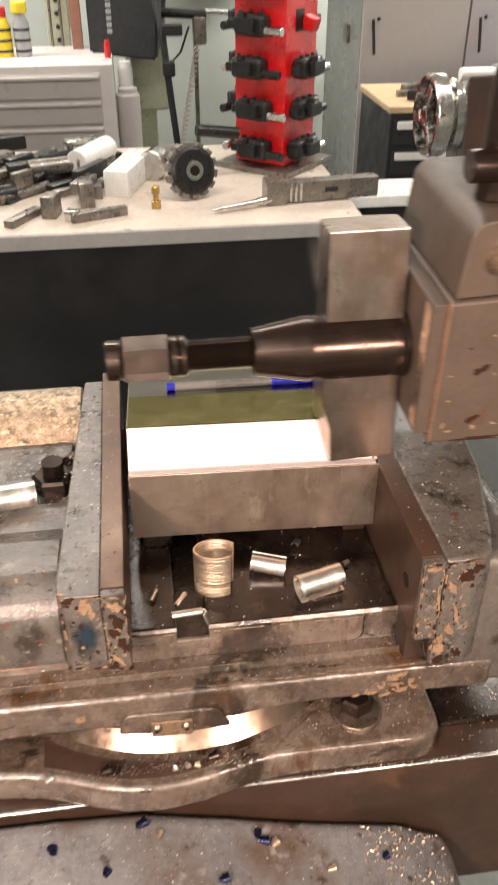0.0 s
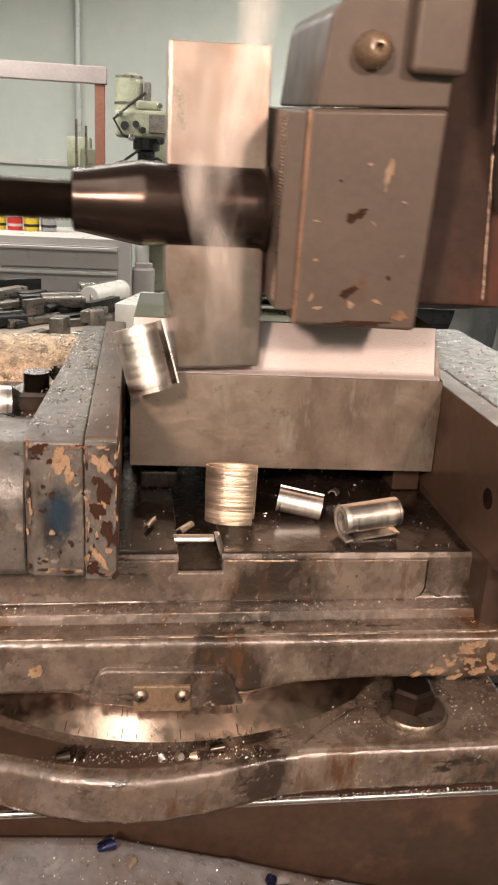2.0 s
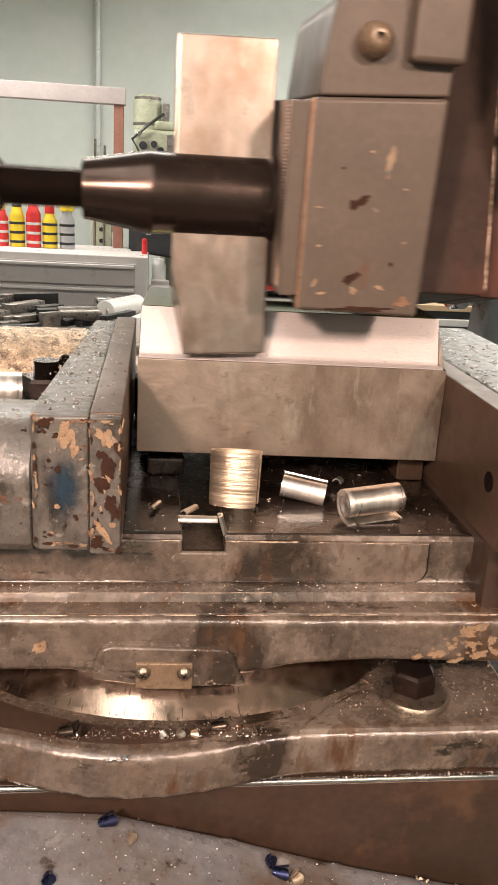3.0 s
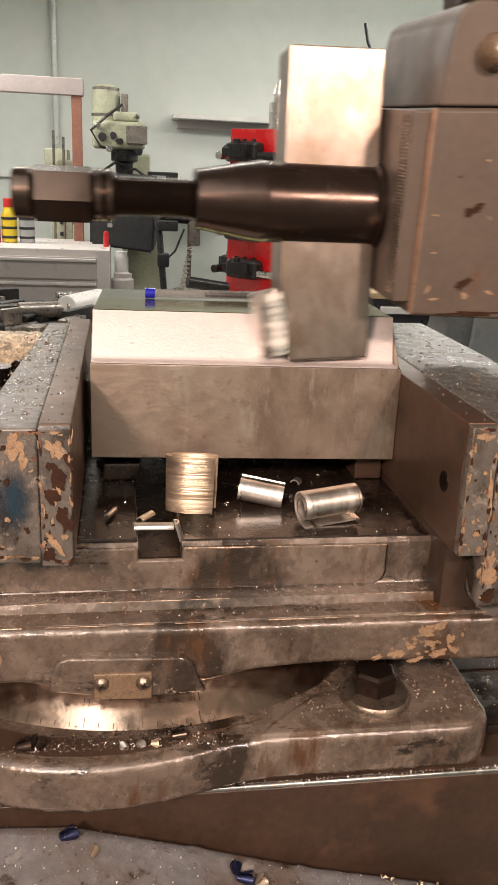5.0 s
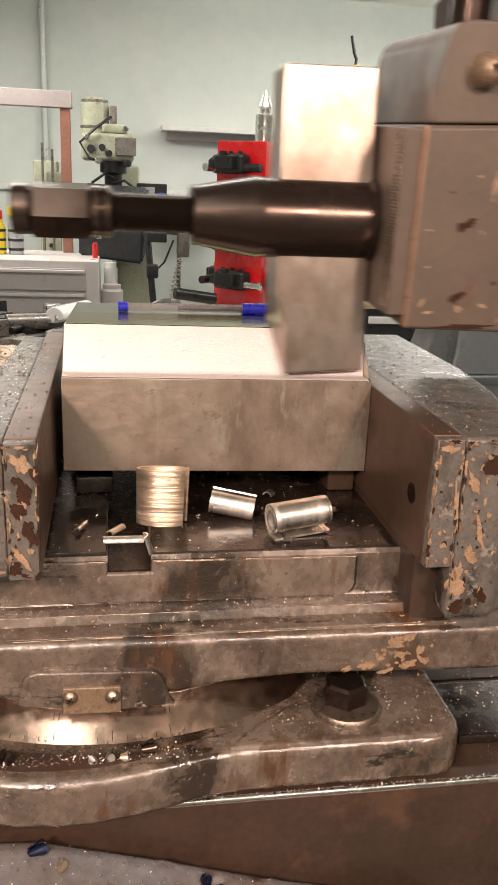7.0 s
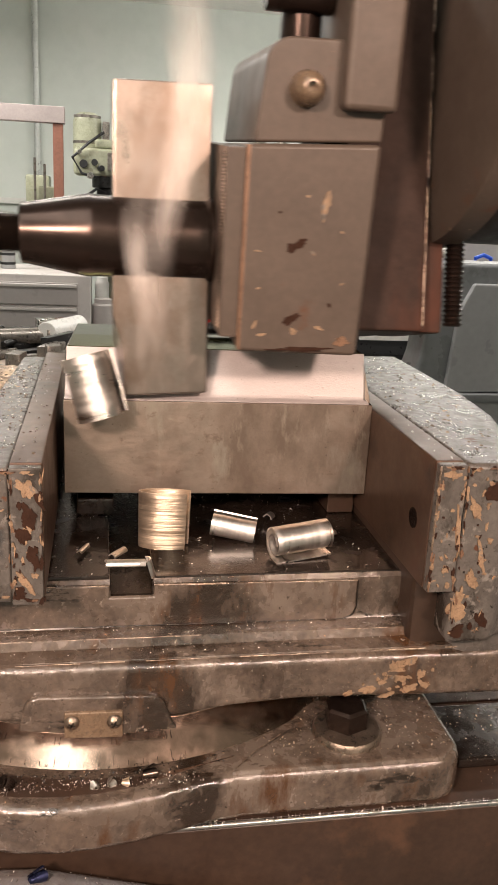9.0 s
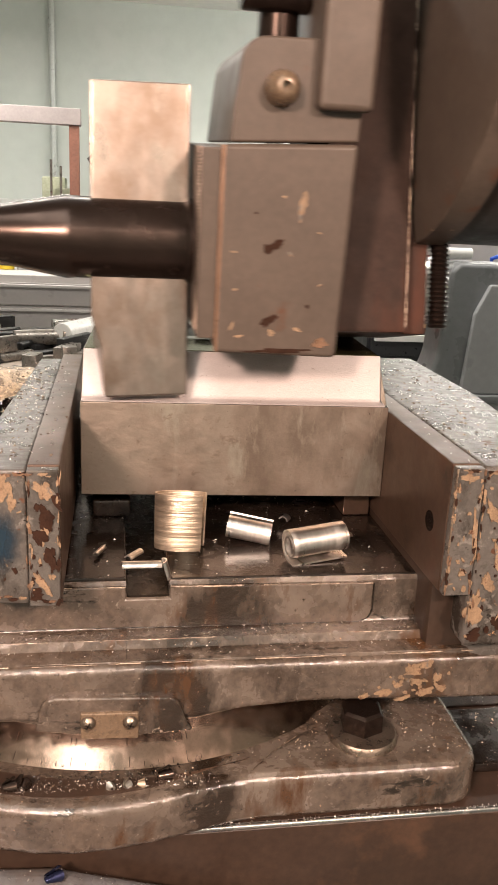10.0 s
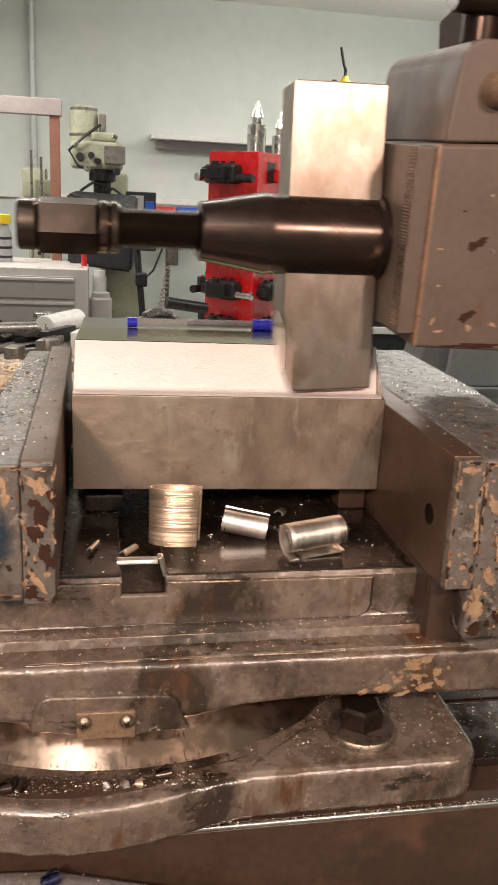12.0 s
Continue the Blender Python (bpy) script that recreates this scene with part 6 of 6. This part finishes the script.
prism(bm, [(0.88, 0.885), (0.895, 1.09), (0.93, 1.165), (1.7, 1.165), (1.7, 0.885)], "y", 2.000, 2.0205, 0.006, 2)
part("cover_panel", bm, lathe_light, machine, "light grey cover panel")
part("lower_case", boxed(0.80, 1.7, 2.0, 2.14, 0.0, 0.86, 0.008), lathe_light, machine)
part("ledge", boxed(0.775, 1.7, 1.985, 2.14, 0.861, 0.884, 0.004), lathe_grey, machine)
bm = B()
lathe(bm, (0.84, 2.08, 1.140), (0.73, 2.08, 1.140), [(0, 0.05), (0.03, 0.05), (0.032, 0.085), (0.055, 0.088), (0.060, 0.075), (0.068, 0.075), (0.072, 0.098), (0.10, 0.098), (0.108, 0.092), (0.108, 0.084), (0.088, 0.082)], 44)
part("chuck", bm, bright_steel, machine, "bright chuck ring")
part("chuck_face", rodded((0.7560, 2.08, 1.140), (0.7500, 2.08, 1.140), 0.080, 36), black_oxide, machine, "dark recessed chuck face")
for k in range(3):
    bm = boxed(-0.014, 0.010, -0.014, 0.014, 0.030, 0.078, 0.004)
    bmesh.ops.transform(bm, matrix=Matrix.Translation((0.742, 2.08, 1.140)) @ Matrix.Rotation(radians(120 * k + 20), 4, "X"), verts=bm.verts)
    part("chuck_jaw", bm, bright_steel, machine)
part("spindle_nose", rodded((0.750, 2.08, 1.140), (0.728, 2.08, 1.140), 0.022, 24), bright_steel, machine)
part("spindle_cap", rodded((0.81, 2.08, 1.235), (0.90, 2.08, 1.235), 0.014, 14), clear_wrap, machine)
for k in range(3):
    part("way", boxed(0.645, 0.80, 2.25 + 0.09 * k, 2.31 + 0.09 * k, 0.758 - 0.02 * k, 0.797 - 0.02 * k, 0.003), clear_wrap if k != 1 else shadow_panel, machine)
single("white_board", boxed(0.66, 1.0, 2.52, 2.70, 0.770, 0.806, 0.004), clear_wrap, (0.8, 2.6, 0.77), "white board lying beside the bench", "board")
single("board_stand", boxed(0.68, 0.98, 2.53, 2.69, 0.0, 0.7695, 0.004), shadow_panel, (0.8, 2.6, 0), "dark stand under the white board", "stand")


# ---- strokes and chips ----
PERIOD = 3.533
STROKE = ((0.0, 0.187), (0.15, 0.2213), (0.3, 0.2453), (0.45, 0.256), (0.6, 0.257), (0.75, 0.2529), (0.967, 0.2361), (1.2, 0.2029), (1.467, 0.1513), (1.7, 0.1042), (1.967, 0.0572), (2.2, 0.024), (2.45, 0.0026), (2.6, 0.002), (2.8, 0.0184), (2.95, 0.0419), (3.1, 0.0741), (3.25, 0.1104), (3.4, 0.1492))


def ram_at(t):
    """How far the ram stands to the right of its foremost place at t seconds."""
    u = t % PERIOD
    pts = list(STROKE) + [(PERIOD + a, b) for a, b in STROKE[:3]]
    pts = [(a - PERIOD, b) for a, b in STROKE[-2:]] + pts
    for i in range(1, len(pts) - 2):
        (a0, b0), (a1, b1), (a2, b2), (a3, b3) = pts[i - 1:i + 3]
        if a1 <= u <= a2:
            w = (u - a1) / (a2 - a1)
            m1 = (b2 - b0) / (a2 - a0) * (a2 - a1)
            m2 = (b3 - b1) / (a3 - a1) * (a2 - a1)
            return (2 * w ** 3 - 3 * w * w + 1) * b1 + (w ** 3 - 2 * w * w + w) * m1 + (3 * w * w - 2 * w ** 3) * b2 + (w ** 3 - w * w) * m2
    return pts[-1][1]


fresh = []
for k in range(4):
    bm = B()
    curl(bm, 0.0062, 0.0162, 0.040, 1.8, 2.0, 0.0011, 56)
    ob = new("curling_chip", mesh("curling_chip", bm, chip_steel, (0, 0, 0)))
    fresh.append(tagged(ob, "bright steel chip curling off the cutting tool", "metal chip", "chips from the cut"))

wisps = []
for k in range(3):
    for j, (w, h, bend) in enumerate(((0.042, 0.165, 0.006), (0.034, 0.150, -0.006), (0.030, 0.140, 0.007), (0.040, 0.160, -0.005), (0.036, 0.13, 0.006))):
        nu, nv = 6, 16
        verts, faces, uvs = [], [], []
        for b in range(nv + 1):
            for a in range(nu + 1):
                u, v = a / nu, b / nv
                ww = w * (0.45 + 0.55 * v)
                verts.append(((u - 0.5) * ww + bend * math.sin(5 * v + j), 0.004 * math.sin(3 * u + 4 * v + j), (v - 0.5) * h))
        for b in range(nv):
            for a in range(nu):
                i = b * (nu + 1) + a
                faces.append((i, i + 1, i + nu + 2, i + nu + 1))
        me = bpy.data.meshes.new("smoke_wisp")
        me.from_pydata(verts, [], faces)
        uv = me.uv_layers.new(name="uv")
        for lp in me.loops:
            uv.data[lp.index].uv = ((lp.vertex_index % (nu + 1)) / nu, (lp.vertex_index // (nu + 1)) / nv)
        me.polygons.foreach_set("use_smooth", [True] * len(me.polygons))
        me.materials.append(smoke_m)
        ob = new("smoke_wisp", me)
        tagged(ob, "thin pale wisp of smoke rising from the cut", "smoke", "smoke from the cut")
        wisps.append((ob, k, j))


def motions():
    walk(head, [(i / 10, pose(TH[0] + ram_at(i / 10), TH[1], TH[2])) for i in range(121)])
    for k, ob in enumerate(fresh):
        t0 = 1.29 + k * PERIOD          # the tool meets the block
        t1 = 2.12 + k * PERIOD          # the chip breaks off
        rows = []
        for i in range(121):
            t = i / 10
            s = ram_at(min(t, t1))
            if t < t0:
                rows.append((t, pose(-0.014 + s, 0.5665, 1.2520, 0, 90, 0)))
            elif t <= t1:
                u = min(1, (t - t0) / 0.32)
                out_, fore = min(1, u / 0.75), max(0, (u - 0.45) / 0.55)
                rows.append((t, pose(-0.014 + s - 0.050 * out_, 0.5665 - 0.008 * out_ - 0.0305 * fore, 1.252 - 0.018 * out_ - 0.012 * fore, 0, 90 - 18 * u, -30 * u)))
            else:
                d = t - t1              # thrown off to the side, then down to the floor
                fall = max(0.018, 1.222 + 0.35 * d - 4.9 * max(0, d - 0.12) ** 2)
                rows.append((t, pose(-0.064 + s - 1.5 * min(d, 0.62), 0.528, fall, 0, 72 - 60 * min(d, 0.6), -30)))
        walk(ob, rows)
    for ob, k, j in wisps:
        t0 = 1.55 + 0.11 * j + k * PERIOD   # the wisp leaves the hot chip
        rows = []
        for i in range(121):
            t = i / 10
            s = ram_at(min(t, t0))
            if t <= t0:
                rows.append((t, pose(-0.036 + s, 0.5775, 1.31, -10.7, 0, 0)))
            else:
                d = t - t0
                rows.append((t, pose(-0.036 + s + 0.72 * (ram_at(min(t, t0 + 0.6)) - s) + 0.02 * math.sin(9 * j) * min(1, 2 * d), 0.5775 - 0.075 * min(1, d / 0.12), 1.30 + min(0.95, 0.14 * d + 0.55 * d * d) - 0.02 * min(1, d / 0.12), -10.7, 4 * math.sin(3 * d + j), 14 * math.sin(2 * d + 2 * j))))
        walk(ob, rows)


motions()
